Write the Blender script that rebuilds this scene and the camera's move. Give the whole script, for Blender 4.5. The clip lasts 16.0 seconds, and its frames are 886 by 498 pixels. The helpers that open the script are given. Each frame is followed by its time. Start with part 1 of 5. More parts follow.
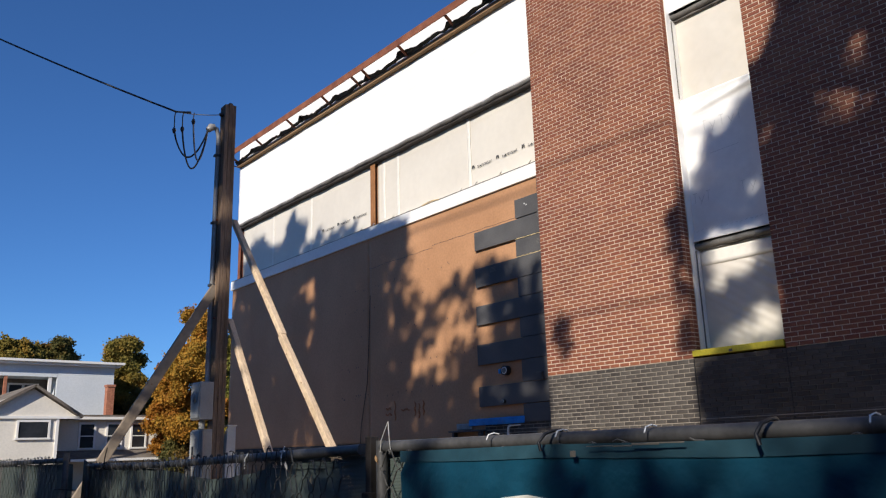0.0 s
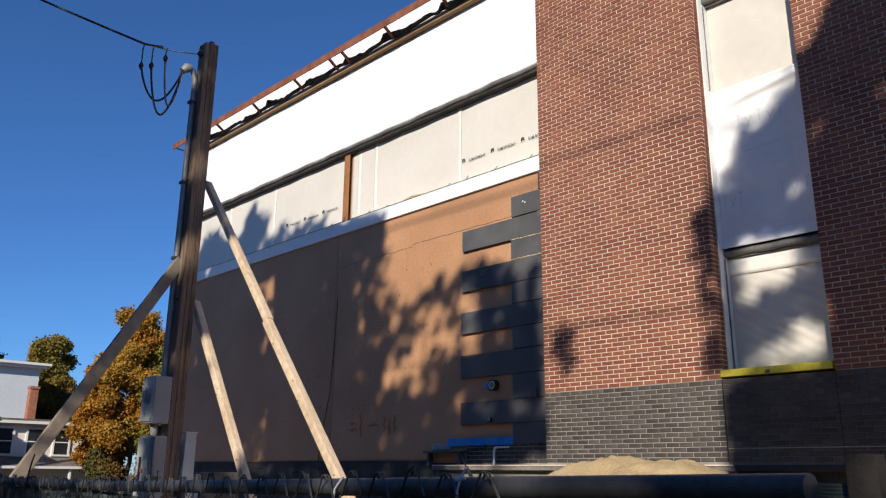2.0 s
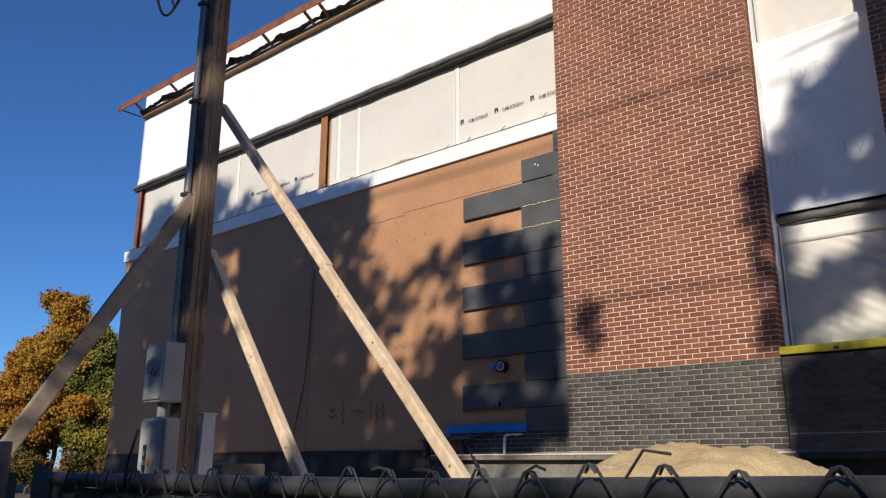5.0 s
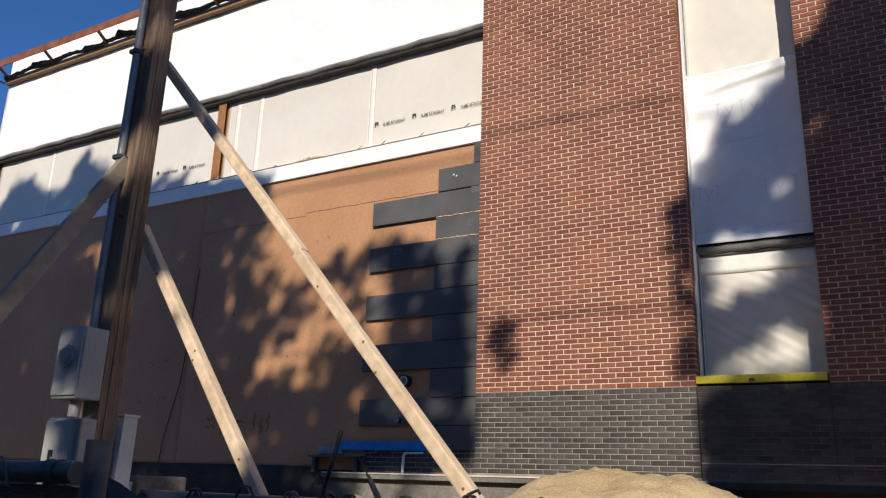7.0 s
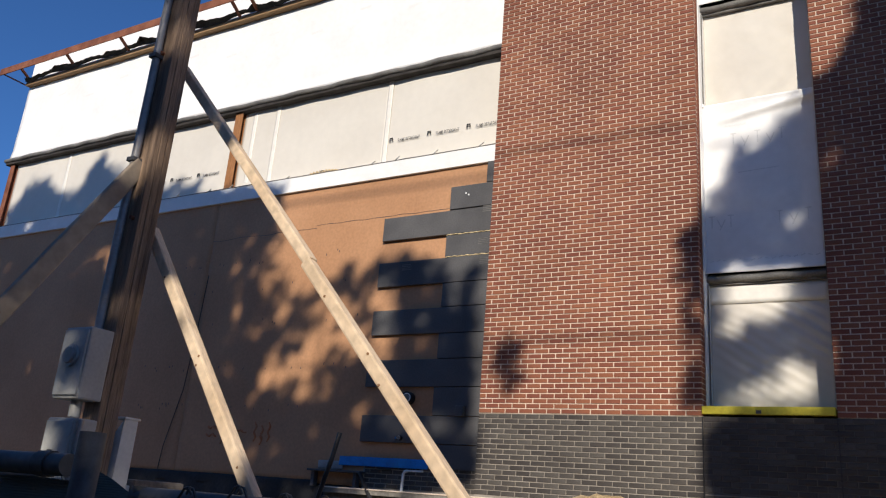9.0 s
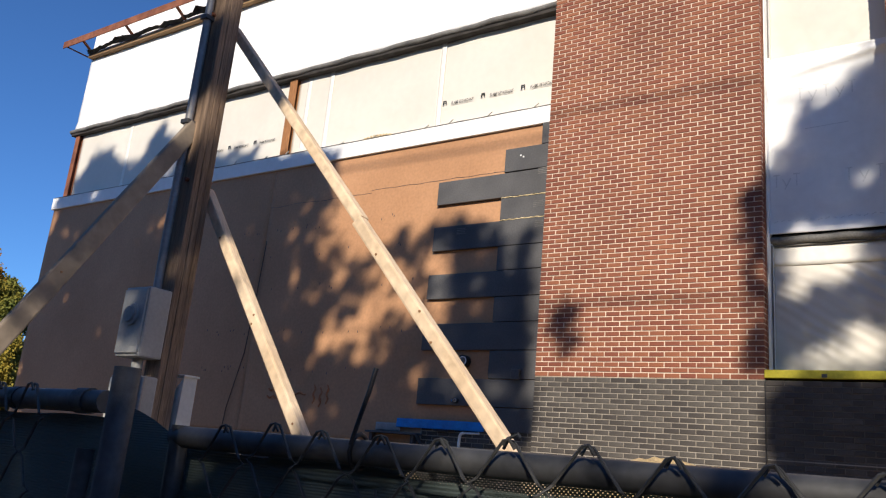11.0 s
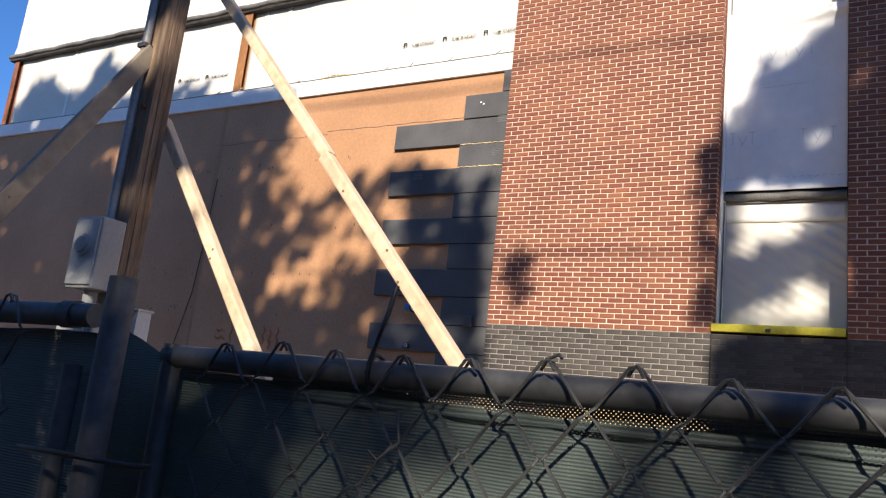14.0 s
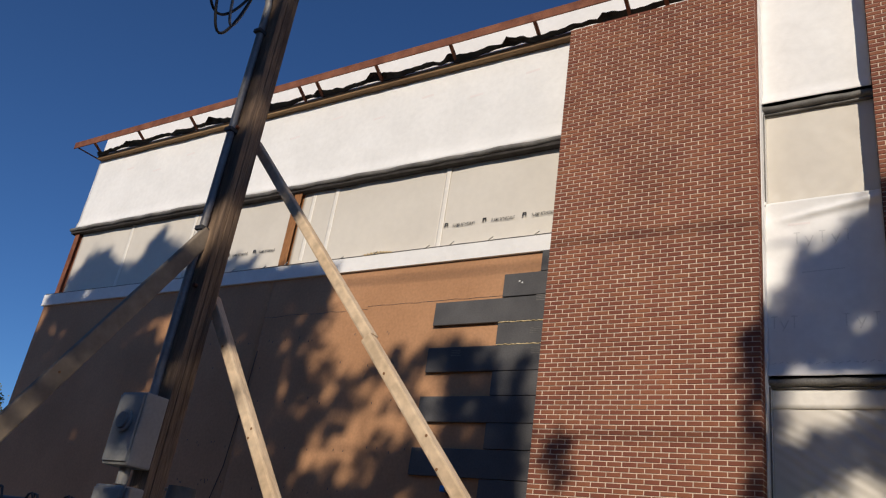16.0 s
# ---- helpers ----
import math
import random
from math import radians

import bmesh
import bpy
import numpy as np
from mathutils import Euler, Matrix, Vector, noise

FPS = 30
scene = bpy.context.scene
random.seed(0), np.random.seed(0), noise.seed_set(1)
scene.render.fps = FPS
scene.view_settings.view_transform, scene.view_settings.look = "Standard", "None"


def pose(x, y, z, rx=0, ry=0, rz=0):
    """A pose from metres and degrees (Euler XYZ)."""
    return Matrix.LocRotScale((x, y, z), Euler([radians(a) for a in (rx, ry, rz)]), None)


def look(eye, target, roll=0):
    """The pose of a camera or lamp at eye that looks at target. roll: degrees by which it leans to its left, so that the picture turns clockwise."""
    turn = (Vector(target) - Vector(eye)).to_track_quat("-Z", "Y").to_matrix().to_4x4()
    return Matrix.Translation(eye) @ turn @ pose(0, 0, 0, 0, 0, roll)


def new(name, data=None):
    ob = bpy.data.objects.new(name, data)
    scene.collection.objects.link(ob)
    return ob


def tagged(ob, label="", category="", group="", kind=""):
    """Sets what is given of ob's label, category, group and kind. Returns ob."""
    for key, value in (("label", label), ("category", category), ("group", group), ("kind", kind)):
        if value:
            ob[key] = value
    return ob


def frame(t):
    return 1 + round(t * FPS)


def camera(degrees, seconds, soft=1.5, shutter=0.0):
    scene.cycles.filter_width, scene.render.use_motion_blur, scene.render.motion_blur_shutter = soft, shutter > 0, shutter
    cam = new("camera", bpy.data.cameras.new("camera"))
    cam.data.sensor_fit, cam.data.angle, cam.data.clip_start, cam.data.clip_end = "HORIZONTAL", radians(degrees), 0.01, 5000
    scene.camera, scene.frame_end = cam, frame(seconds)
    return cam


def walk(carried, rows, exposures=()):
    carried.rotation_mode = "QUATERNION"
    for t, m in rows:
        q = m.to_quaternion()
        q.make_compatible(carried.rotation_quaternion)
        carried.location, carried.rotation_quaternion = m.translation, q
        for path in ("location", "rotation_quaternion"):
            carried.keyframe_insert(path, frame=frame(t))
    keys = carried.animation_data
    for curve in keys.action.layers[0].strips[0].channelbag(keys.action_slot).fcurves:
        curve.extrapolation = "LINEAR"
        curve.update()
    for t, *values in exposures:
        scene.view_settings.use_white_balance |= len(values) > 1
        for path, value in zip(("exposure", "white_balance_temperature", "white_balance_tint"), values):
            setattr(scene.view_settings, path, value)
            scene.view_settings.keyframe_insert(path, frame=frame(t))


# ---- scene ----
cam = camera(58.0, 16.0, soft=1.2)
PATH = [
    (0, (0.166, 0.012, 1.545), (1.417, 1.493, 2.037), -1.7),
    (0.5, (0.278, 0.521, 1.564), (1.621, 1.935, 2.011), -2.9),
    (1, (0.419, 1.024, 1.581), (1.721, 2.472, 2.038), -2.0),
    (1.5, (0.489, 1.442, 1.567), (1.816, 2.871, 2.011), -1.0),
    (2, (0.71, 1.84, 1.574), (2.056, 3.218, 2.113), 0.5),
    (2.5, (0.735, 2.146, 1.566), (2.12, 3.488, 2.095), 0.7),
    (3, (0.758, 2.411, 1.584), (2.177, 3.733, 2.073), 0.0),
    (3.2, (0.754, 2.483, 1.557), (2.168, 3.824, 2.005), 0.0),
    (5.5, (0.981, 4.166, 1.56), (2.496, 5.353, 2.105), 0.5),
    (6, (0.985, 4.441, 1.577), (2.581, 5.516, 2.12), 0.8),
    (6.5, (1.011, 4.634, 1.581), (2.638, 5.623, 2.19), 0.9),
    (7, (0.937, 4.806, 1.561), (2.599, 5.763, 2.128), 1.9),
    (7.5, (0.917, 4.816, 1.562), (2.557, 5.806, 2.135), 1.8),
    (8, (0.985, 4.838, 1.557), (2.639, 5.795, 2.145), 2.8),
    (8.5, (0.986, 4.826, 1.555), (2.648, 5.764, 2.15), 4.0),
    (9, (0.965, 4.82, 1.545), (2.602, 5.793, 2.157), 4.6),
    (9.5, (0.978, 4.837, 1.546), (2.584, 5.866, 2.148), 5.3),
    (9.7, (0.978, 4.83, 1.541), (2.573, 5.88, 2.136), 5.2),
    (11.8, (1.077, 4.856, 1.493), (2.678, 5.953, 1.976), 5.6),
    (12, (1.064, 4.896, 1.486), (2.692, 5.947, 1.981), 5.9),
    (12.5, (1.059, 4.99, 1.48), (2.776, 5.892, 1.968), 5.3),
    (13, (1.069, 5.001, 1.473), (2.778, 5.942, 1.911), 6.5),
    (13.5, (1.063, 4.981, 1.473), (2.748, 5.981, 1.875), 6.8),
    (14, (1.057, 4.964, 1.474), (2.743, 5.959, 1.885), 6.4),
    (14.5, (1.04, 4.971, 1.483), (2.717, 5.956, 1.949), 6.5),
    (15, (0.972, 4.975, 1.503), (2.568, 6.012, 2.116), 7.2),
    (15.5, (1.018, 4.963, 1.533), (2.535, 6.03, 2.281), 8.6),
    (16, (0.988, 4.957, 1.515), (2.488, 6.007, 2.32), 8.9),
]
EXPOSURE = [(0, 0.31, 5950, 10), (1.0, 0.39, 5950, 10), (3.0, 0.25, 5950, 10), (9.7, 0.23, 5980, 10), (11.8, 0.65, 6150, 10), (12.6, 0.65, 6150, 10), (13.2, 0.81, 6150, 10), (14.2, 0.91, 6150, 10), (14.6, 0.83, 6150, 10), (15.0, 0.55, 6150, 10), (15.5, 0.08, 6150, 10), (16, -0.2, 6250, 11)]
walk(cam, [(t, look(eye, target, roll)) for t, eye, target, roll in PATH], EXPOSURE)

# ---- world, sun, exposure ----
SUN = Vector((1.0, 0.50, -0.57)).normalized()
world = bpy.data.worlds.new("sky")
scene.world = world
world.use_nodes = True
wn = world.node_tree
wn.nodes.clear()
sky = wn.nodes.new("ShaderNodeTexSky")
sky.sky_type = 'NISHITA'
sky.sun_disc = False
sky.sun_elevation = radians(27)
sky.sun_rotation = radians(243.4)
sky.altitude = 900
sky.air_density = 1.0
sky.dust_density = 0.35
sky.ozone_density = 10.0
bg = wn.nodes.new("ShaderNodeBackground")
bg.inputs["Strength"].default_value = 0.090
wo = wn.nodes.new("ShaderNodeOutputWorld")
wn.links.new(sky.outputs[0], bg.inputs[0])
wn.links.new(bg.outputs[0], wo.inputs[0])
sun_data = bpy.data.lights.new("sun", 'SUN')
sun_data.energy = 4.4
sun_data.angle = radians(0.55)
sun_data.color = (1.0, 0.875, 0.70)
sun = new("sun", sun_data)
sun.matrix_world = Matrix.Translation((-20, -10, 20)) @ SUN.to_track_quat("-Z", "Y").to_matrix().to_4x4()


# ---- materials ----
def surf(name, c1, c2, rough=0.8, scale=1.5, fine=30.0, var=0.15, bump=0.2, metal=0.0, stretch=(1, 1, 1), rnd=0.0, depth=0.01, spec=0.4):
    m = bpy.data.materials.new(name)
    m.use_nodes = True
    n, l = m.node_tree.nodes, m.node_tree.links
    p = n["Principled BSDF"]
    tc = n.new("ShaderNodeTexCoord")
    mp = n.new("ShaderNodeMapping")
    mp.inputs["Scale"].default_value = stretch
    l.new(tc.outputs["Object"], mp.inputs[0])
    a = n.new("ShaderNodeTexNoise")
    a.inputs["Scale"].default_value = scale
    a.inputs["Detail"].default_value = 5
    b = n.new("ShaderNodeTexNoise")
    b.inputs["Scale"].default_value = fine
    b.inputs["Detail"].default_value = 4
    l.new(mp.outputs[0], a.inputs["Vector"])
    l.new(mp.outputs[0], b.inputs["Vector"])
    r = n.new("ShaderNodeMapRange")
    r.inputs[1].default_value, r.inputs[2].default_value = 0.35, 0.65
    l.new(a.outputs["Fac"], r.inputs[0])
    mix = n.new("ShaderNodeMix")
    mix.data_type = 'RGBA'
    mix.inputs["A"].default_value = (*c1, 1)
    mix.inputs["B"].default_value = (*c2, 1)
    l.new(r.outputs[0], mix.inputs["Factor"])
    v = n.new("ShaderNodeMapRange")
    v.inputs[1].default_value, v.inputs[2].default_value = 0.3, 0.7
    v.inputs[3].default_value, v.inputs[4].default_value = 1 - var, 1 + var
    l.new(b.outputs["Fac"], v.inputs[0])
    hsv = n.new("ShaderNodeHueSaturation")
    l.new(mix.outputs["Result"], hsv.inputs["Color"])
    val = v.outputs[0]
    if rnd:
        g = n.new("ShaderNodeNewGeometry")
        o = n.new("ShaderNodeObjectInfo")
        s = n.new("ShaderNodeMath")
        s.operation = 'ADD'
        l.new(g.outputs["Random Per Island"], s.inputs[0])
        l.new(o.outputs["Random"], s.inputs[1])
        f = n.new("ShaderNodeMath")
        f.operation = 'FRACT'
        l.new(s.outputs[0], f.inputs[0])
        k = n.new("ShaderNodeMapRange")
        k.inputs[3].default_value, k.inputs[4].default_value = 1 - rnd, 1 + rnd
        l.new(f.outputs[0], k.inputs[0])
        mul = n.new("ShaderNodeMath")
        mul.operation = 'MULTIPLY'
        l.new(k.outputs[0], mul.inputs[0])
        l.new(val, mul.inputs[1])
        val = mul.outputs[0]
        h = n.new("ShaderNodeMapRange")
        h.inputs[3].default_value, h.inputs[4].default_value = 0.5 - rnd * 0.04, 0.5 + rnd * 0.04
        l.new(f.outputs[0], h.inputs[0])
        l.new(h.outputs[0], hsv.inputs["Hue"])
    l.new(val, hsv.inputs["Value"])
    l.new(hsv.outputs[0], p.inputs["Base Color"])
    p.inputs["Roughness"].default_value = rough
    p.inputs["Metallic"].default_value = metal
    p.inputs["Specular IOR Level"].default_value = spec
    if bump:
        bp = n.new("ShaderNodeBump")
        bp.inputs["Strength"].default_value = bump
        bp.inputs["Distance"].default_value = depth
        l.new(b.outputs["Fac"], bp.inputs["Height"])
        l.new(bp.outputs[0], p.inputs["Normal"])
    return m


M_BRICK = surf("red_brick", (0.188, 0.063, 0.036), (0.252, 0.088, 0.048), 0.85, 0.9, 70, 0.14, 0.3, rnd=0.15, depth=0.004)
M_MORTAR = surf("cream_mortar", (0.63, 0.51, 0.40), (0.745, 0.62, 0.495), 0.95, 2, 60, 0.1, 0.4, depth=0.004)
M_DARKBRICK = surf("dark_grey_brick", (0.048, 0.042, 0.037), (0.088, 0.077, 0.068), 0.8, 1.1, 60, 0.2, 0.3, rnd=0.30, depth=0.003)
M_GREYMORTAR = surf("grey_mortar", (0.26, 0.23, 0.195), (0.36, 0.32, 0.27), 0.95, 2, 60, 0.12, 0.4, depth=0.004)
# darker copy of the grey mortar, with the bay's tree shade in its colour
M_SHADEMORTAR = surf("shaded_mortar", (0.105, 0.094, 0.082), (0.16, 0.143, 0.124), 0.95, 2, 60, 0.15, 0.4, depth=0.004)
M_SHEATH = surf("copper_brown_sheathing", (0.41, 0.215, 0.105), (0.49, 0.265, 0.135), 0.62, 0.7, 22, 0.09, 0.12, depth=0.006)
M_INSUL = surf("charcoal_insulation", (0.076, 0.074, 0.075), (0.105, 0.102, 0.102), 0.65, 1.5, 45, 0.15, 0.2, depth=0.004)
M_WRAP = surf("white_building_wrap", (0.80, 0.79, 0.77), (0.86, 0.85, 0.83), 0.7, 1.2, 9, 0.03, 0.25, depth=0.012)
M_PLASTIC = surf("milky_plastic_sheet", (0.645, 0.60, 0.525), (0.695, 0.65, 0.57), 0.5, 0.8, 7, 0.02, 0.18, depth=0.012)
M_FOLD = surf("doubled_plastic_sheet", (0.77, 0.73, 0.66), (0.81, 0.775, 0.70), 0.5, 1.5, 12, 0.04, 0.2, depth=0.01)
M_TRIM = surf("grey_metal_trim", (0.11, 0.105, 0.098), (0.19, 0.18, 0.165), 0.6, 3, 40, 0.2, 0.2)
M_RUST = surf("rust_red_steel", (0.16, 0.056, 0.03), (0.27, 0.105, 0.055), 0.75, 3, 60, 0.25, 0.3, metal=0.1, depth=0.003)
M_STUD = surf("brown_stained_timber", (0.22, 0.095, 0.035), (0.33, 0.15, 0.055), 0.75, 3, 40, 0.22, 0.25, stretch=(1, 1, 0.2), depth=0.004)
M_MEMBRANE = surf("black_roof_membrane", (0.018, 0.017, 0.015), (0.045, 0.042, 0.036), 0.8, 4, 40, 0.3, 0.4)
M_NAILER = surf("tan_lumber", (0.17, 0.10, 0.05), (0.33, 0.21, 0.105), 0.8, 2, 25, 0.2, 0.2, stretch=(1, 0.15, 1))
M_CONC = surf("grey_concrete", (0.13, 0.118, 0.10), (0.23, 0.21, 0.18), 0.95, 1.3, 25, 0.2, 0.5)
M_TAR = surf("black_waterproofing", (0.012, 0.012, 0.013), (0.03, 0.03, 0.032), 0.7, 1.5, 20, 0.3, 0.4)
M_SAND = surf("golden_sand", (0.47, 0.345, 0.175), (0.60, 0.46, 0.26), 1.0, 1.1, 60, 0.26, 0.8, depth=0.03)
M_DIRT = surf("brown_dirt", (0.10, 0.075, 0.05), (0.17, 0.13, 0.09), 1.0, 0.4, 14, 0.3, 0.6, depth=0.04)
M_ROOF = surf("grey_roofing", (0.10, 0.09, 0.08), (0.16, 0.14, 0.12), 0.9, 1, 30, 0.2, 0.3)
M_POLE = surf("weathered_timber", (0.14, 0.095, 0.064), (0.30, 0.205, 0.135), 0.75, 2.2, 26, 0.35, 0.5, stretch=(6, 6, 0.35), depth=0.01)
M_LUMBER = surf("new_pine_lumber", (0.56, 0.41, 0.26), (0.69, 0.54, 0.375), 0.75, 3, 30, 0.2, 0.3, stretch=(3, 0.5, 0.5), depth=0.004)
M_OLDLUMBER = surf("grey_weathered_lumber", (0.25, 0.20, 0.15), (0.34, 0.28, 0.21), 0.85, 3, 30, 0.16, 0.3, stretch=(0.5, 3, 0.5), depth=0.004)
M_KNOT = surf("pine_knot", (0.20, 0.10, 0.045), (0.28, 0.15, 0.07), 0.8, 20, 60, 0.2, 0.1)
M_GALV = surf("galvanised_steel", (0.066, 0.066, 0.067), (0.11, 0.109, 0.11), 0.55, 5, 60, 0.18, 0.15, metal=0.3, depth=0.002)
M_WIRE = surf("dull_wire", (0.06, 0.06, 0.058), (0.11, 0.107, 0.10), 0.6, 12, 80, 0.2, 0.1, metal=0.3)
M_POSTBROWN = surf("weathered_channel_steel", (0.075, 0.074, 0.078), (0.115, 0.113, 0.117), 0.65, 5, 60, 0.2, 0.2, metal=0.3)
M_CHANNEL = surf("dark_brown_steel", (0.028, 0.024, 0.021), (0.055, 0.047, 0.042), 0.75, 5, 60, 0.2, 0.2, metal=0.2)
M_BOXGREY = surf("grey_enamel_steel", (0.34, 0.34, 0.325), (0.42, 0.415, 0.39), 0.5, 2, 40, 0.07, 0.08)
M_BOXWHITE = surf("pale_enamel_steel", (0.62, 0.61, 0.57), (0.70, 0.69, 0.65), 0.5, 2, 40, 0.06, 0.08)
M_CONDUIT = surf("grey_conduit", (0.27, 0.26, 0.25), (0.38, 0.365, 0.35), 0.55, 4, 40, 0.1, 0.1, metal=0.3)
M_BLACK = surf("black_rubber", (0.012, 0.012, 0.014), (0.022, 0.022, 0.025), 0.5, 8, 60, 0.2, 0.1)
M_BLUETAPE = surf("blue_membrane_tape", (0.02, 0.17, 0.50), (0.03, 0.24, 0.62), 0.5, 4, 30, 0.1, 0.15)
M_YELLOW = surf("yellow_sill_membrane", (0.44, 0.38, 0.025), (0.56, 0.49, 0.045), 0.7, 5, 30, 0.12, 0.2)
M_FOAM = surf("cream_spray_foam", (0.62, 0.48, 0.25), (0.74, 0.60, 0.36), 0.9, 20, 60, 0.15, 0.4)
M_PRINT = surf("black_print", (0.02, 0.02, 0.02), (0.05, 0.05, 0.05), 0.8, 20, 60, 0.2, 0)
M_FAINT = surf("faint_grey_print", (0.66, 0.655, 0.645), (0.72, 0.715, 0.70), 0.8, 10, 60, 0.1, 0)
M_FAINTRED = surf("faint_red_print", (0.82, 0.765, 0.745), (0.835, 0.79, 0.77), 0.8, 10, 60, 0.05, 0)
M_ORANGE = surf("orange_spray_paint", (0.46, 0.15, 0.05), (0.42, 0.18, 0.08), 0.7, 14, 60, 0.2, 0)
M_WHITE = surf("white_plastic", (0.72, 0.72, 0.70), (0.80, 0.80, 0.78), 0.45, 6, 40, 0.05, 0.05)
M_TEAL = surf("teal_vinyl_banner", (0.006, 0.046, 0.082), (0.010, 0.072, 0.122), 0.42, 1.6, 9, 0.18, 0.45, depth=0.025)
M_TEALHEM = surf("dusty_teal_hem", (0.016, 0.052, 0.076), (0.026, 0.072, 0.098), 0.5, 2, 20, 0.15, 0.2)
M_BANNERLIGHT = surf("cream_banner_print", (0.55, 0.54, 0.48), (0.64, 0.63, 0.58), 0.5, 3, 30, 0.08, 0.1)
M_CLAP_W = surf("cream_siding", (0.74, 0.69, 0.60), (0.80, 0.75, 0.66), 0.8, 0.5, 10, 0.05, 0.1)
M_CLAP_B = surf("pale_blue_siding", (0.60, 0.635, 0.66), (0.65, 0.68, 0.70), 0.8, 0.4, 10, 0.05, 0.1)
M_TRIMW = surf("white_trim_paint", (0.76, 0.74, 0.70), (0.82, 0.80, 0.76), 0.7, 1, 20, 0.04, 0.05)
M_SHINGLE = surf("brown_shingles", (0.13, 0.105, 0.085), (0.20, 0.17, 0.14), 0.95, 1, 8, 0.2, 0.3)
M_GLASS = surf("dark_window_glass", (0.02, 0.022, 0.026), (0.035, 0.038, 0.045), 0.12, 1, 5, 0.1, 0.0, spec=0.6)
M_CHIM = surf("chimney_brick", (0.30, 0.12, 0.07), (0.40, 0.17, 0.10), 0.9, 3, 12, 0.25, 0.2)
M_BARK = surf("bark", (0.06, 0.045, 0.032), (0.11, 0.085, 0.06), 0.95, 5, 30, 0.3, 0.6, stretch=(1, 1, 0.3))


def leafmat(name, c1, c2, c3):
    m = bpy.data.materials.new(name)
    m.use_nodes = True
    n, l = m.node_tree.nodes, m.node_tree.links
    p = n["Principled BSDF"]
    g = n.new("ShaderNodeNewGeometry")
    r = n.new("ShaderNodeValToRGB")
    r.color_ramp.elements[0].color = (*c1, 1)
    r.color_ramp.elements[1].color = (*c3, 1)
    e = r.color_ramp.elements.new(0.5)
    e.color = (*c2, 1)
    tc = n.new("ShaderNodeTexCoord")
    drift = n.new("ShaderNodeTexNoise")
    drift.inputs["Scale"].default_value = 0.55
    l.new(tc.outputs["Object"], drift.inputs["Vector"])
    k = n.new("ShaderNodeMapRange")
    k.inputs[1].default_value, k.inputs[2].default_value = 0.32, 0.68
    l.new(drift.outputs["Fac"], k.inputs[0])
    f = n.new("ShaderNodeMix")
    f.inputs["Factor"].default_value = 0.35
    l.new(k.outputs[0], f.inputs["A"])
    l.new(g.outputs["Random Per Island"], f.inputs["B"])
    l.new(f.outputs["Result"], r.inputs[0])
    l.new(r.outputs[0], p.inputs["Base Color"])
    p.inputs["Roughness"].default_value = 0.7
    p.inputs["Specular IOR Level"].default_value = 0.2
    return m


M_LEAF_O = leafmat("orange_autumn_leaves", (0.30, 0.10, 0.012), (0.36, 0.19, 0.022), (0.17, 0.145, 0.025))
M_LEAF_Y = leafmat("yellow_green_leaves", (0.34, 0.24, 0.03), (0.20, 0.18, 0.03), (0.09, 0.12, 0.025))
M_LEAF_G = leafmat("dull_green_leaves", (0.06, 0.065, 0.018), (0.10, 0.085, 0.022), (0.22, 0.11, 0.025))
M_LEAF_R = leafmat("olive_and_rust_leaves", (0.11, 0.10, 0.02), (0.19, 0.14, 0.025), (0.30, 0.15, 0.02))


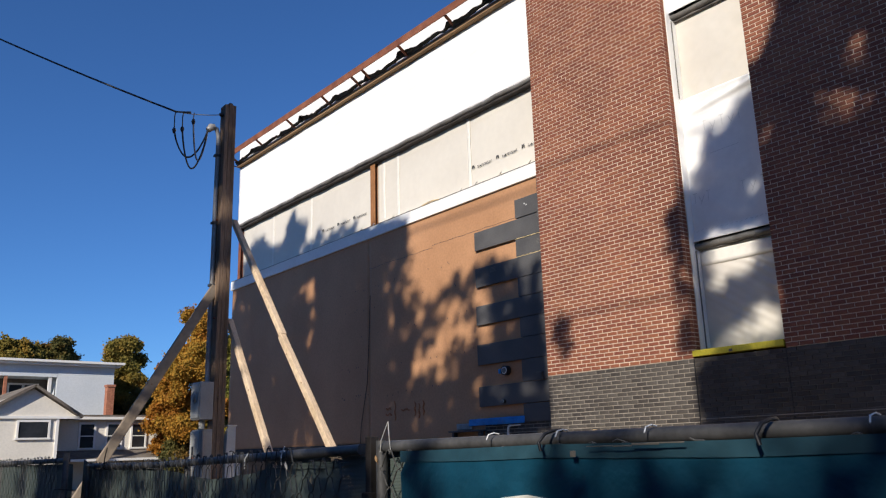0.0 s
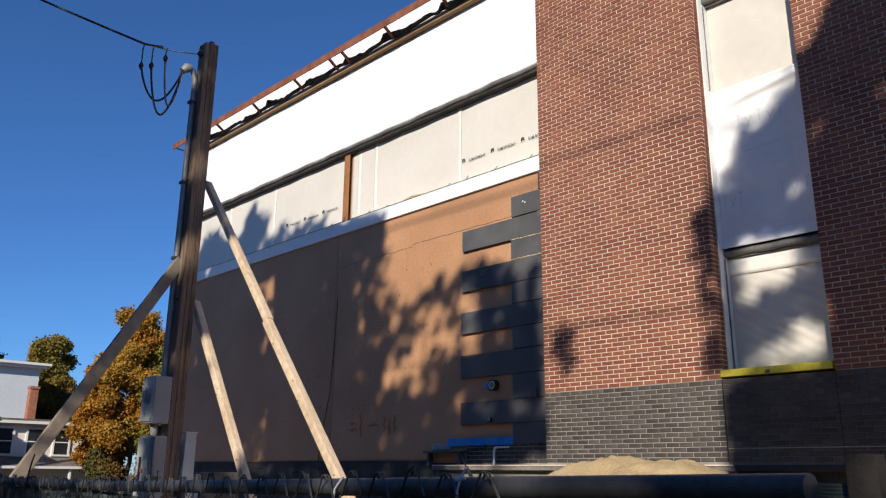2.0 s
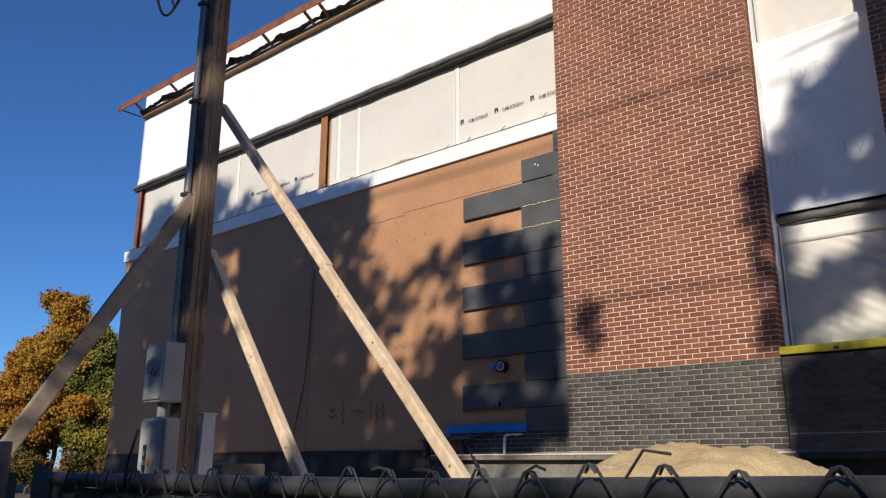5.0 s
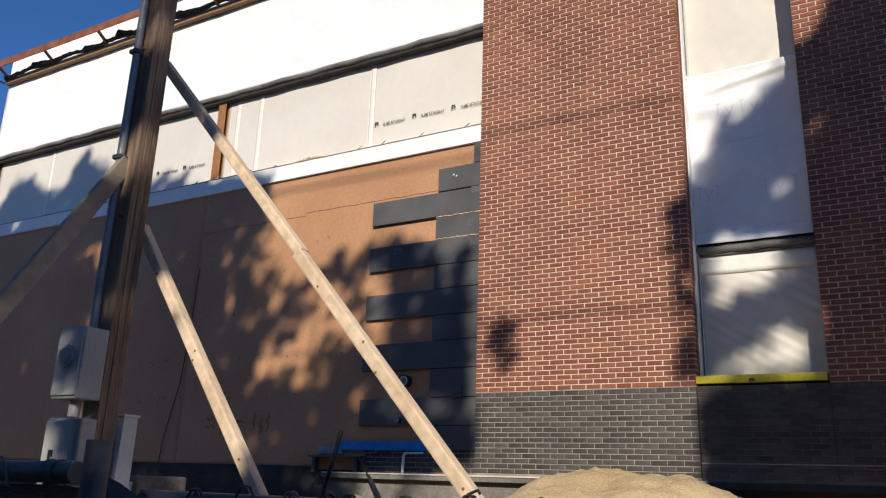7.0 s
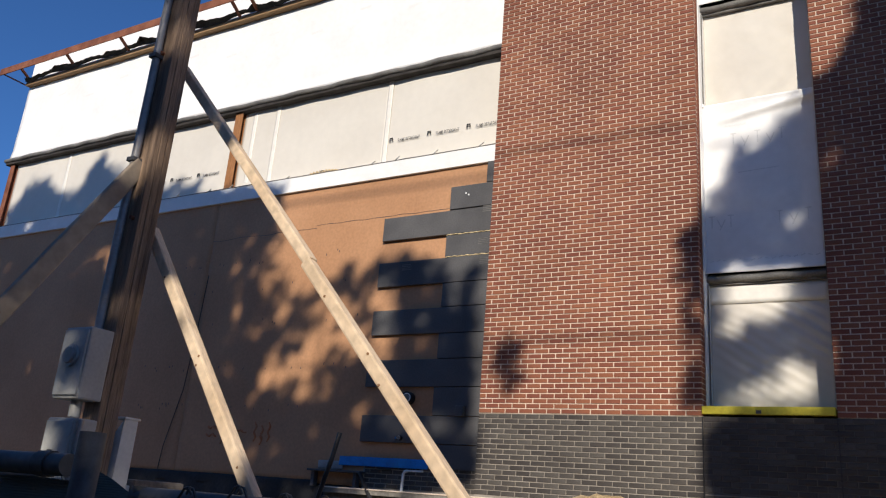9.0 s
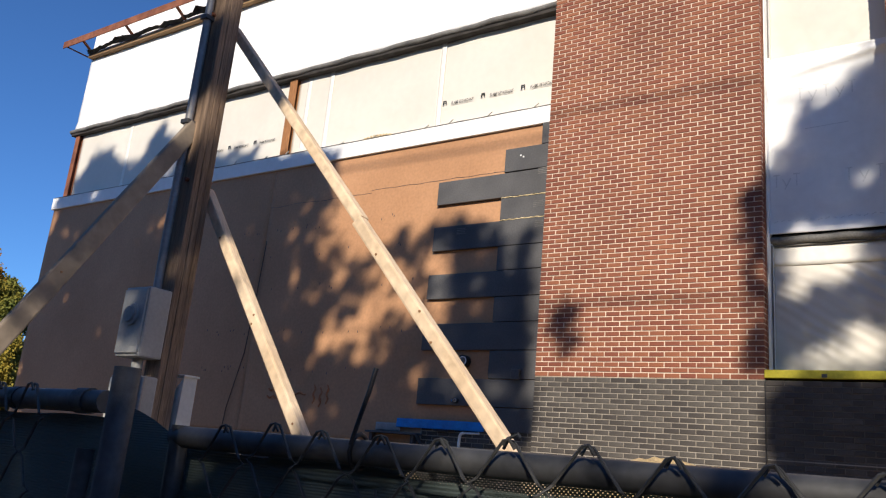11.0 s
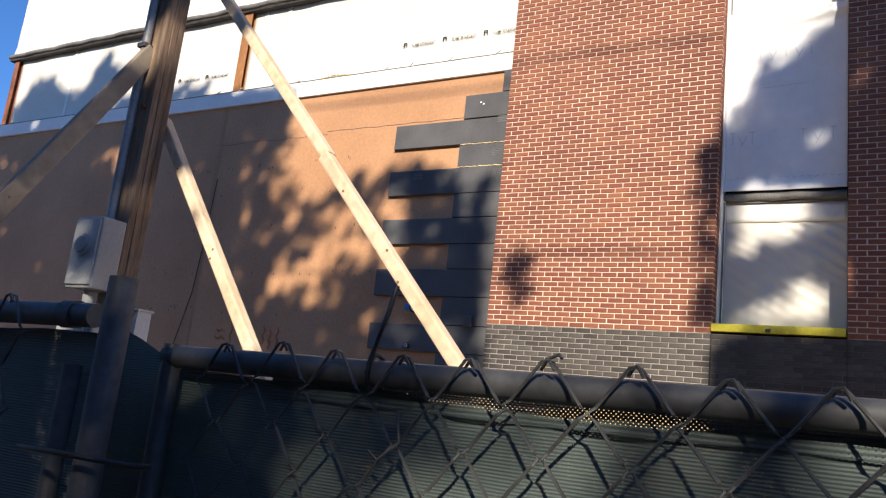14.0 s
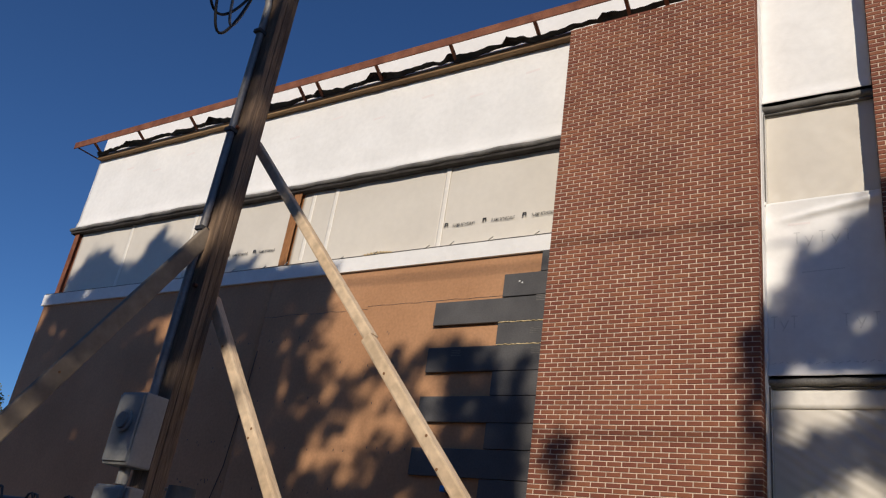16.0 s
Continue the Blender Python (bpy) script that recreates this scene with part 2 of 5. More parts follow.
def weave_material(name, py, pz, cut):
    m = bpy.data.materials.new(name)
    m.use_nodes = True
    n, l = m.node_tree.nodes, m.node_tree.links
    p = n["Principled BSDF"]
    tc = n.new("ShaderNodeTexCoord")
    a = n.new("ShaderNodeTexNoise")
    a.inputs["Scale"].default_value = 2.5
    l.new(tc.outputs["Object"], a.inputs["Vector"])
    mix = n.new("ShaderNodeMix")
    mix.data_type = 'RGBA'
    mix.inputs["A"].default_value = (0.062, 0.080, 0.073, 1)
    mix.inputs["B"].default_value = (0.090, 0.115, 0.106, 1)
    l.new(a.outputs["Fac"], mix.inputs["Factor"])
    l.new(mix.outputs["Result"], p.inputs["Base Color"])
    p.inputs["Roughness"].default_value = 0.6
    sep = n.new("ShaderNodeSeparateXYZ")
    l.new(tc.outputs["Object"], sep.inputs[0])
    prod = None
    for axis, size in (("Y", py), ("Z", pz)):
        s = n.new("ShaderNodeMath")
        s.operation = 'MULTIPLY'
        s.inputs[1].default_value = 2 * math.pi / size
        l.new(sep.outputs[axis], s.inputs[0])
        w = n.new("ShaderNodeMath")
        w.operation = 'SINE'
        l.new(s.outputs[0], w.inputs[0])
        if prod is None:
            prod = w
        else:
            q = n.new("ShaderNodeMath")
            q.operation = 'MULTIPLY'
            l.new(prod.outputs[0], q.inputs[0])
            l.new(w.outputs[0], q.inputs[1])
            prod = q
    bp = n.new("ShaderNodeBump")
    bp.inputs["Strength"].default_value = 0.3
    bp.inputs["Distance"].default_value = 0.003
    l.new(w.outputs[0], bp.inputs["Height"])
    l.new(bp.outputs[0], p.inputs["Normal"])
    hole = n.new("ShaderNodeMath")
    hole.operation = 'GREATER_THAN'
    fray = n.new("ShaderNodeTexNoise")
    fray.inputs["Scale"].default_value = 130
    l.new(tc.outputs["Object"], fray.inputs["Vector"])
    lim = n.new("ShaderNodeMapRange")
    lim.inputs[1].default_value, lim.inputs[2].default_value = 0.35, 0.65
    lim.inputs[3].default_value, lim.inputs[4].default_value = cut - 0.08, cut + 0.09
    l.new(fray.outputs["Fac"], lim.inputs[0])
    l.new(lim.outputs[0], hole.inputs[1])
    l.new(prod.outputs[0], hole.inputs[0])
    tr = n.new("ShaderNodeBsdfTransparent")
    ms = n.new("ShaderNodeMixShader")
    l.new(hole.outputs[0], ms.inputs[0])
    l.new(p.outputs[0], ms.inputs[1])
    l.new(tr.outputs[0], ms.inputs[2])
    l.new(ms.outputs[0], n["Material Output"].inputs[0])
    return m


M_SCREEN = weave_material("dark_green_shade_cloth", 0.0046, 0.0042, 1.0)
M_HEM = weave_material("open_mesh_hem", 0.0058, 0.0056, 0.68)


# ---- mesh helpers ----
BASE = {}


def thing(name, base, label, category, group="", kind=""):
    e = new(name)
    e.location = base
    e.empty_display_size = 0.1
    BASE[name if e.name == name else e.name] = Vector(base)
    return tagged(e, label, category, group, kind)


def hang(ob, parent):
    if parent is not None:
        ob.parent = parent
        if parent.name in BASE:
            ob.matrix_parent_inverse = Matrix.Translation(-BASE[parent.name])
    return ob


def part(name, bm, material, parent=None, label="", smooth=False):
    me = bpy.data.meshes.new(name)
    bmesh.ops.recalc_face_normals(bm, faces=bm.faces[:])
    bm.to_mesh(me)
    bm.free()
    me.materials.append(material)
    if smooth:
        me.polygons.foreach_set("use_smooth", [True] * len(me.polygons))
    ob = new(name, me)
    if label:
        ob["label"] = label
    return hang(ob, parent)


def raw(name, verts, faces, material, parent=None, label="", smooth=False):
    me = bpy.data.meshes.new(name)
    me.from_pydata(verts, [], faces)
    me.update()
    me.materials.append(material)
    if smooth:
        me.polygons.foreach_set("use_smooth", [True] * len(me.polygons))
    ob = new(name, me)
    if label:
        ob["label"] = label
    return hang(ob, parent)


def box(bm, x0, x1, y0, y1, z0, z1, bevel=0.0):
    got = bmesh.ops.create_cube(bm, size=1.0, matrix=Matrix.Translation(((x0 + x1) / 2, (y0 + y1) / 2, (z0 + z1) / 2)) @ Matrix.Diagonal((abs(x1 - x0), abs(y1 - y0), abs(z1 - z0), 1)))
    if bevel:
        es = list({e for v in got["verts"] for e in v.link_edges})
        bmesh.ops.bevel(bm, geom=es, offset=bevel, segments=2, affect='EDGES', profile=0.6)
    return bm


def boxes(*rows, bevel=0.0):
    bm = bmesh.new()
    for r in rows:
        box(bm, *r, bevel=bevel)
    return bm


def beam(bm, a, b, w, d, side=(0, 0, 1), bevel=0.006):
    a, b = Vector(a), Vector(b)
    z = (b - a).normalized()
    x = Vector(side).cross(z).normalized()
    y = z.cross(x)
    m = Matrix((x, y, z)).transposed().to_4x4()
    m.translation = (a + b) / 2
    got = bmesh.ops.create_cube(bm, size=1.0, matrix=m @ Matrix.Diagonal((w, d, (b - a).length, 1)))
    if bevel:
        es = list({e for v in got["verts"] for e in v.link_edges})
        bmesh.ops.bevel(bm, geom=es, offset=bevel, segments=2, affect='EDGES', profile=0.6)
    return bm


def tube_data(points, radius, n=8, verts=None, faces=None):
    verts = [] if verts is None else verts
    faces = [] if faces is None else faces
    pts = [Vector(p) for p in points]
    rad = radius if isinstance(radius, (list, tuple)) else [radius] * len(pts)
    start = len(verts)
    ref = Vector((0.13, 0.31, 0.94))
    for i, p in enumerate(pts):
        t = (pts[min(i + 1, len(pts) - 1)] - pts[max(i - 1, 0)]).normalized()
        if abs(t.dot(ref)) > 0.97:
            ref = Vector((0.9, 0.4, 0.1))
        u = ref.cross(t).normalized()
        v = t.cross(u)
        for k in range(n):
            c = 2 * math.pi * k / n
            verts.append(tuple(p + (u * math.cos(c) + v * math.sin(c)) * rad[i]))
    for i in range(len(pts) - 1):
        for k in range(n):
            q = (k + 1) % n
            faces.append((start + i * n + k, start + i * n + q, start + (i + 1) * n + q, start + (i + 1) * n + k))
    for first, turn in ((start, True), (start + (len(pts) - 1) * n, False)):
        cap = len(verts)
        verts.extend(verts[first:first + n])
        ring = [cap + k for k in range(n)]
        faces.append(tuple(reversed(ring)) if turn else tuple(ring))
    return verts, faces


def tube(name, points, radius, material, parent=None, n=10, label=""):
    v, f = tube_data(points, radius, n)
    return raw(name, v, f, material, parent, label, smooth=True)


def ripple(y, z, amp, freq, seed, bulge=None):
    e = amp * (noise.noise((y * freq + seed, z * freq, seed)) + 0.5 * noise.noise((y * freq * 3, z * freq * 3 + seed, 7)))
    return e + (bulge(y, z) if bulge else 0)


def stroke(name, x, ya, za, yb, zb, wide, material, parent, rip, label=""):
    """a thin printed stroke that follows a rippled sheet"""
    n = 8
    verts, faces = [], []
    d = Vector((yb - ya, zb - za)).normalized()
    py, pz = -d.y * wide / 2, d.x * wide / 2
    for k in range(n + 1):
        y, z = ya + (yb - ya) * k / n, za + (zb - za) * k / n
        for s in (1, -1):
            yy, zz = y + py * s, z + pz * s
            verts.append((x - ripple(yy, zz, *rip) - 0.0025, yy, zz))
    for k in range(n):
        faces.append((2 * k, 2 * k + 1, 2 * k + 3, 2 * k + 2))
    return raw(name, verts, faces, material, parent, label)


def sheet(name, x, y0, y1, z0, z1, material, parent=None, amp=0.006, freq=1.6, ny=40, nz=40, bulge=None, label="", seed=0.0, thick=0.004):
    verts, faces = [], []
    for back in (0, 1):
        for j in range(nz + 1):
            for i in range(ny + 1):
                y, z = y0 + (y1 - y0) * i / ny, z0 + (z1 - z0) * j / nz
                e = ripple(y, z, amp, freq, seed, bulge)
                verts.append((x - e + back * thick, y, z))
    w = ny + 1
    off = w * (nz + 1)
    for j in range(nz):
        for i in range(ny):
            a = j * w + i
            faces.append((a, a + w, a + w + 1, a + 1))
            faces.append((off + a, off + a + 1, off + a + w + 1, off + a + w))
    rim = [i for i in range(w)] + [j * w + ny for j in range(1, nz + 1)] + [nz * w + i for i in range(ny - 1, -1, -1)] + [j * w for j in range(nz - 1, 0, -1)]
    for a, b in zip(rim, rim[1:] + rim[:1]):
        faces.append((a, b, off + b, off + a))
    return raw(name, verts, faces, material, parent, label, smooth=True)


def wording(name, text, x, y, z, size, material, parent):
    c = bpy.data.curves.new(name, 'FONT')
    c.body = text
    c.size = size
    c.extrude = 0.0006
    c.offset = 0.0005
    c.space_character = 1.08
    c.align_x, c.align_y = 'LEFT', 'CENTER'
    c.materials.append(material)
    ob = new(name, c)
    ob.matrix_basis = Matrix(((0, 0, -1, x), (-0.58, 0, 0, y), (0, 1, 0, z), (0, 0, 0, 1)))
    return hang(ob, parent)


# ---- the ground ----
def build_ground():
    verts, faces = [], []
    xs = [-300, -120, -50, -20, -8, -3, 0, 3, 5, 7, 9, 11, 13, 16, 22, 40, 90, 300]
    ys = [-300, -120, -50, -20, -10, -4, 0, 2, 4, 6, 8, 10, 12, 14, 17, 20, 25, 35, 60, 120, 300]
    for y in ys:
        for x in xs:
            verts.append((x, y, 0.05 * noise.noise((x * 0.3, y * 0.3, 0)) if abs(x) < 60 else 0))
    w = len(xs)
    for j in range(len(ys) - 1):
        for i in range(w - 1):
            faces.append((j * w + i, j * w + i + 1, (j + 1) * w + i + 1, (j + 1) * w + i))
    g = raw("ground", verts, faces, M_DIRT, smooth=True)
    tagged(g, "bare brown dirt ground of a building site", "ground", kind="structure")


build_ground()

# plain walls added behind the camera, closing the place and blocking low sky light
across = bmesh.new()
box(across, -17.0, -16.0, -45, 40, 0, 10.0)
box(across, -16.0, 12.0, -46, -45, 0, 9.0)
tagged(part("wall_sky_blocker", across, M_CHIM), "added plain brick wall, out of view, blocking low sky light", "wall", kind="structure")

# ---- the building: cores ----
PX = 11.0        # face of the brick piers
RX = 11.33       # face of the sheathing in the recess
LEFT = 23.85     # far corner of the building
RIGHT = -6.0


def structure(name, bm, material, label, category="wall"):
    return tagged(part(name, bm, material), label, category, kind="structure")


wall_core = structure("wall_core", boxes((11.75, 26, RIGHT, LEFT, 0.0, 11.82)), M_CONC, "grey masonry core of the unfinished building")
structure("wall_foundation_3", boxes((11.10, 11.75, RIGHT, 6.9, -0.3, 1.62)), M_TAR, "black coated foundation wall below the window bay")
foundation = structure("wall_foundation", boxes((11.10, 11.75, 6.9, 12.6, -0.3, 1.62)), M_CONC, "bare concrete foundation wall under the brickwork")
structure("wall_foundation_2", boxes((11.30, 11.75, 12.6, LEFT, -0.3, 1.70)), M_TAR, "black waterproofed foundation wall")
structure("trim_ledge", boxes((10.985, 11.75, RIGHT, 6.88, 1.62, 1.70), bevel=0.008), M_TAR, "black coated ledge under the dark bricks", "ledge")
ledge = structure("trim", boxes((10.985, 11.75, 6.88, 12.6, 1.62, 1.70), bevel=0.008), M_CONC, "pale mortar-smeared concrete ledge under the bricks", "ledge")
pier_1 = structure("wall_pier_1", boxes((PX + 0.009, 11.75, 6.96 + 0.009, 10.0 - 0.004, 2.82, 10.86)), M_MORTAR, "red brick pier with cream mortar joints")
pier_2 = structure("wall_pier_2", boxes((PX + 0.009, 11.75, 2.46, 5.50 - 0.009, 2.82, 10.86)), M_MORTAR, "red brick pier in tree shade with cream joints")
base_wall = structure("wall_base", boxes((PX + 0.009, 11.75, 6.966, 10.0 - 0.004, 1.70, 2.816)), M_GREYMORTAR, "dark grey brick base course of the building")
# same base wall as above, its mortar coloured darker to deepen the shade
base_bay = structure("wall_base_bay", boxes((PX + 0.009, 11.75, 2.46, 6.964, 1.70, 2.816)), M_SHADEMORTAR, "dark grey brick base below the window bay, joints darkened for shade")
base_recess = structure("wall_base_recess", boxes((RX - 0.03, 11.75, 10.0, 12.05, 1.70, 2.06)), M_GREYMORTAR, "dark grey brick base below the insulation boards")
structure("wall_far", boxes((11.35, 11.75, RIGHT, 2.46, 1.70, 10.86)), M_MORTAR, "plain pale wall closing the building")

part("mortar_lip", boxes((10.972, 10.984, 6.9, 12.58, 1.688, 1.707), bevel=0.003), M_MORTAR, ledge, "pale mortar smear along the ledge edge")
part("mortar_line", boxes((PX - 0.005, PX + 0.02, 2.46, 6.95, 1.905, 1.917)), M_GREYMORTAR, base_bay, "thin pale mortar line")

# sheathing panels, thin joints between them
sheathing = structure("wall_sheathing", boxes((RX + 0.02, 11.75, 10.0, LEFT, 1.72, 6.95)), M_TAR, "copper-brown sheathing wall patched with tree shadow")
for y0, y1, z0, z1 in ((10.0, 16.10, 1.74, 6.95), (16.104, LEFT, 1.74, 6.95)):
    sheet("sheathing_panel", RX, y0, y1, z0, z1, M_SHEATH, sheathing, amp=0.003, freq=0.8, ny=60, nz=44, seed=2.0, thick=0.018)
for y, z, dy, dz in ((15.35, 2.55, 0.10, 0.035), (15.35, 2.42, 0.12, 0.035), (15.1, 2.5, 0.03, 0.22), (14.7, 2.5, 0.16, 0.03), (14.35, 2.5, 0.03, 0.16), (14.2, 2.45, 0.03, 0.16), (14.05, 2.5, 0.03, 0.16)):
    pts = [(RX - 0.001, y + (dy * k / 6 if dy >= dz else 0.02 * math.sin(k + y)), z + (dz * k / 6 if dz > dy else 0.02 * math.sin(k * 0.8 + y))) for k in range(-6, 7)]
    tube("spray_mark", pts, [0.012 + 0.03 * abs(noise.noise((k * 0.5, y * 3, z * 3))) * (1.2 - abs(k) / 7) for k in range(-6, 7)], M_ORANGE, sheathing, 6, "orange spray-paint mark")
for y0, y1, z0 in ((10.9, 13.6, 6.10), (13.6, 16.1, 6.04)):
    pts = [(RX - 0.0005 - ripple(y0 + (y1 - y0) * k / 30, z0, 0.003, 0.8, 2.0), y0 + (y1 - y0) * k / 30, z0 + 0.022 * noise.noise((k * 0.35, y0, 0))) for k in range(31)]
    tube("seam", pts, [0.0045 + 0.003 * noise.noise((k * 0.8, 2, y0)) for k in range(31)], M_POSTBROWN, sheathing, 5, "thin dark wavy seam")
rng = random.Random(77)
bm = bmesh.new()
for k in range(70):
    y, z = rng.uniform(12.3, 17.5), rng.choice((5.55, 5.05, 4.4, 3.6, 2.9)) + rng.uniform(-0.05, 0.05)
    box(bm, RX - 0.0055, RX - 0.0005, y - 0.006, y + 0.006, z - 0.018, z + 0.018)
tagged(part("staples", bm, M_POSTBROWN, sheathing, "rows of small dark staples"), kind="stuff")
sheet("bottom_flap", RX - 0.02, 12.95, LEFT - 0.1, 1.62, 1.79, M_TAR, sheathing, amp=0.03, freq=2.2, ny=120, nz=4, seed=11, label="ragged black membrane flap")
tube("hanging_wire", [(RX - 0.02, 16.05, 5.35), (RX - 0.03, 16.1, 4.2), (RX - 0.02, 16.2, 3.2), (RX - 0.03, 16.45, 2.2), (RX - 0.02, 16.5, 1.8)], 0.008, M_BLACK, sheathing, 6)

# white flashing strip under the plastic
strip = structure("trim_flashing", boxes((11.28, 11.60, 10.0, LEFT + 0.06, 6.80, 7.09), bevel=0.006), M_WRAP, "white membrane flashing below the covered windows", "flashing")
random.seed(5)
for k in range(11):
    y = 10.4 + k * 0.78 + random.uniform(-0.2, 0.2)
    bm = bmesh.new()
    beam(bm, (11.29, y, 7.10), (11.25, y - 0.12, 7.10 + random.uniform(0.015, 0.05)), 0.02, 0.010, bevel=0.003)
    part("torn_flap", bm, M_FOLD, strip)
tube("edge_bead", [(11.278, 10.0 + (LEFT - 10.0) * k / 60, 7.094 + 0.006 * noise.noise((k * 0.7, 3, 1))) for k in range(61)], [0.008 + 0.004 * noise.noise((k * 1.3, 1, 1)) for k in range(61)], M_TRIM, strip, 6, "thin dark bead along the flashing edge")
bm = bmesh.new()
for k in range(9):
    beam(bm, (11.3, 13.25 + k * 0.07, 7.095), (11.28, 13.32 + k * 0.07, 7.11 + 0.03 * math.sin(k * 0.4)), 0.05, 0.03, bevel=0.01)
part("sand_crumbs", bm, M_SAND, strip)

# plastic over the ribbon window
ribbon = structure("window_ribbon", boxes((11.60, 11.75, 10.0, LEFT - 0.15, 7.05, 9.0)), M_TAR, "ribbon window openings covered with milky plastic sheets", "window")
for y0, y1 in ((10.0, 12.46), (12.50, 16.04), (16.24, 19.3), (19.34, LEFT - 0.2)):
    def pucker(y, z, a=y0, b=y1):
        top = max(0, (z - 8.2) / 0.8)
        return 0.016 * math.sin((y - a) * 5 + z * 2) * top * 0.5 + 0.015 * max(0, 1 - (z - 7.1) / 0.3) * math.sin(y * 9 + z * 4)
    sheet("plastic_sheet", 11.56, y0, y1, 7.08, 8.98, M_PLASTIC, ribbon, amp=0.008, freq=0.9, ny=50, nz=30, bulge=pucker, seed=y1)
for y in (12.48, 15.15, 15.75, 19.32, 21.6):
    sheet("sheet_overlap", 11.551, y - 0.05, y + 0.05, 7.08, 8.98, M_FOLD, ribbon, amp=0.008, ny=4, nz=24, seed=y)
for y in (10.80, 11.57, 12.35, 17.10, 17.88, 18.66):
    part("print_mark", boxes((11.535, 11.538, y - 0.035, y + 0.035, 7.665, 7.69), (11.535, 11.538, y - 0.04, y - 0.018, 7.62, 7.665), (11.535, 11.538, y + 0.012, y + 0.038, 7.615, 7.665)), M_PRINT, ribbon, "small black printed emblem")
    if y != 10.80:
        wording("printed_words", "FLAME RETARDANT", 11.535, y - 0.14, 7.62, 0.082, M_PRINT, ribbon)
wording("printed_words", "FLAME RETARDANT", 11.535, 10.66, 7.62, 0.082, M_PRINT, ribbon)


def steel_post(y, wide, mat_, label):
    t = thing("window_post", (11.5, y, 7.09), label, "post", "window posts")
    part("flange", boxes((11.47, 11.485, y - wide / 2, y + wide / 2, 7.09, 8.97), bevel=0.003), mat_, t)
    part("web", boxes((11.485, 11.58, y - 0.012, y + 0.012, 7.09, 8.97)), mat_, t)
    part("back_flange", boxes((11.58, 11.595, y - wide / 2, y + wide / 2, 7.09, 8.97)), mat_, t)


steel_post(16.14, 0.20, M_STUD, "brown stained post between two plastic sheets")
steel_post(LEFT - 0.08, 0.16, M_RUST, "rust-red steel post at the corner of the building")

# grey trim roll and the wrapped parapet
tube("trim_roll", [(11.42 + 0.012 * math.sin(k * 1.3), 10.0 + (LEFT + 0.2 - 10.0) * k / 40, 8.965 + 0.012 * math.sin(k * 2.1)) for k in range(41)], 0.052, M_TRIM, structure("trim_head", boxes((11.42, 11.75, 10.0, LEFT + 0.15, 8.86, 9.0)), M_CHANNEL, "dark grey head trim below the white parapet", "trim"), 10)
parapet = structure("wall_parapet", boxes((11.47, 11.75, 10.0, LEFT, 9.0, 11.22)), M_WRAP, "parapet wall wrapped in bright white building paper")
sheet("wrap_sheet", 11.44, 10.0, LEFT + 0.02, 8.985, 11.02, M_WRAP, parapet, amp=0.012, freq=1.0, ny=120, nz=24, bulge=lambda y, z: 0.05 * max(0, 1 - (z - 8.985) / 0.25), seed=3)
sheet("wrap_return", 11.44, LEFT - 0.01, LEFT + 0.012, 8.985, 11.02, M_WRAP, parapet, amp=0.0, ny=1, nz=8, thick=0.3)
RIP = (0.012, 1.0, 3, lambda y, z: 0.05 * max(0, 1 - (z - 8.985) / 0.25))
for k in range(11):
    y, z = 10.9 + k * 1.15, 10.55 - 0.25 * (k % 2)
    stroke("faint_print", 11.44, y + 0.14, z, y - 0.14, z + 0.02, 0.05, M_FAINTRED, parapet, RIP, "faint red printed bar")

# roof edge: timber nailer, white fascia, torn black membrane, rusty angle rail on brackets
nailer = structure("trim_nailer", boxes((11.31, 11.75, RIGHT, LEFT, 11.025, 11.135), bevel=0.006), M_NAILER, "tan timber nailer along the roof edge", "trim")
fascia = structure("trim_fascia", boxes((11.41, 11.75, RIGHT, LEFT, 11.144, 11.82)), M_WRAP, "white wrapped roof fascia", "trim")
roof = structure("ceiling", boxes((11.45, 26, RIGHT, LEFT, 11.824, 11.86)), M_ROOF, "flat grey roof deck", "roof")


def build_membrane():
    verts, faces = [], []
    n = 300
    for i in range(n + 1):
        y = 1.0 + (LEFT - 1.0) * i / n
        tear = 0.5 + 0.5 * noise.noise((y * 0.9, 3, 1))
        low = 11.13 + 0.03 * math.sin(y * 3.9 + 0.6) + 0.04 * noise.noise((y * 5, 0, 4))
        u = (y * 0.62 + 0.5 * noise.noise((y * 0.5, 1, 1))) % 1.0
        high = low + 0.035 + (0.13 + 0.10 * noise.noise((y * 0.8, 9, 4))) * u ** 2.2 + 0.035 * noise.noise((y * 7, 9, 4))
        if tear > 0.78:
            high = low + 0.05
        for q in range(4):
            z = low + (high - low) * q / 3
            verts.append((11.29 - 0.09 * (q / 3) ** 1.5 - 0.03 * noise.noise((y * 3, q, 2)), y, z))
    for i in range(n):
        for q in range(3):
            a = i * 4 + q
            faces.append((a, a + 1, a + 5, a + 4))
    return raw("roof_membrane", verts, faces, M_MEMBRANE, fascia, "torn black roofing membrane", smooth=True)


build_membrane()
rail_t = thing("roof_rail", (11.0, 12.0, 11.4), "rust-red steel angle rail carried on brackets along the roof edge", "rail")
part("angle_rail", boxes((10.94, 10.965, 0.5, LEFT + 0.66, 11.27, 11.43), (10.94, 11.05, 0.5, LEFT + 0.66, 11.43, 11.455), bevel=0.003), M_RUST, rail_t)
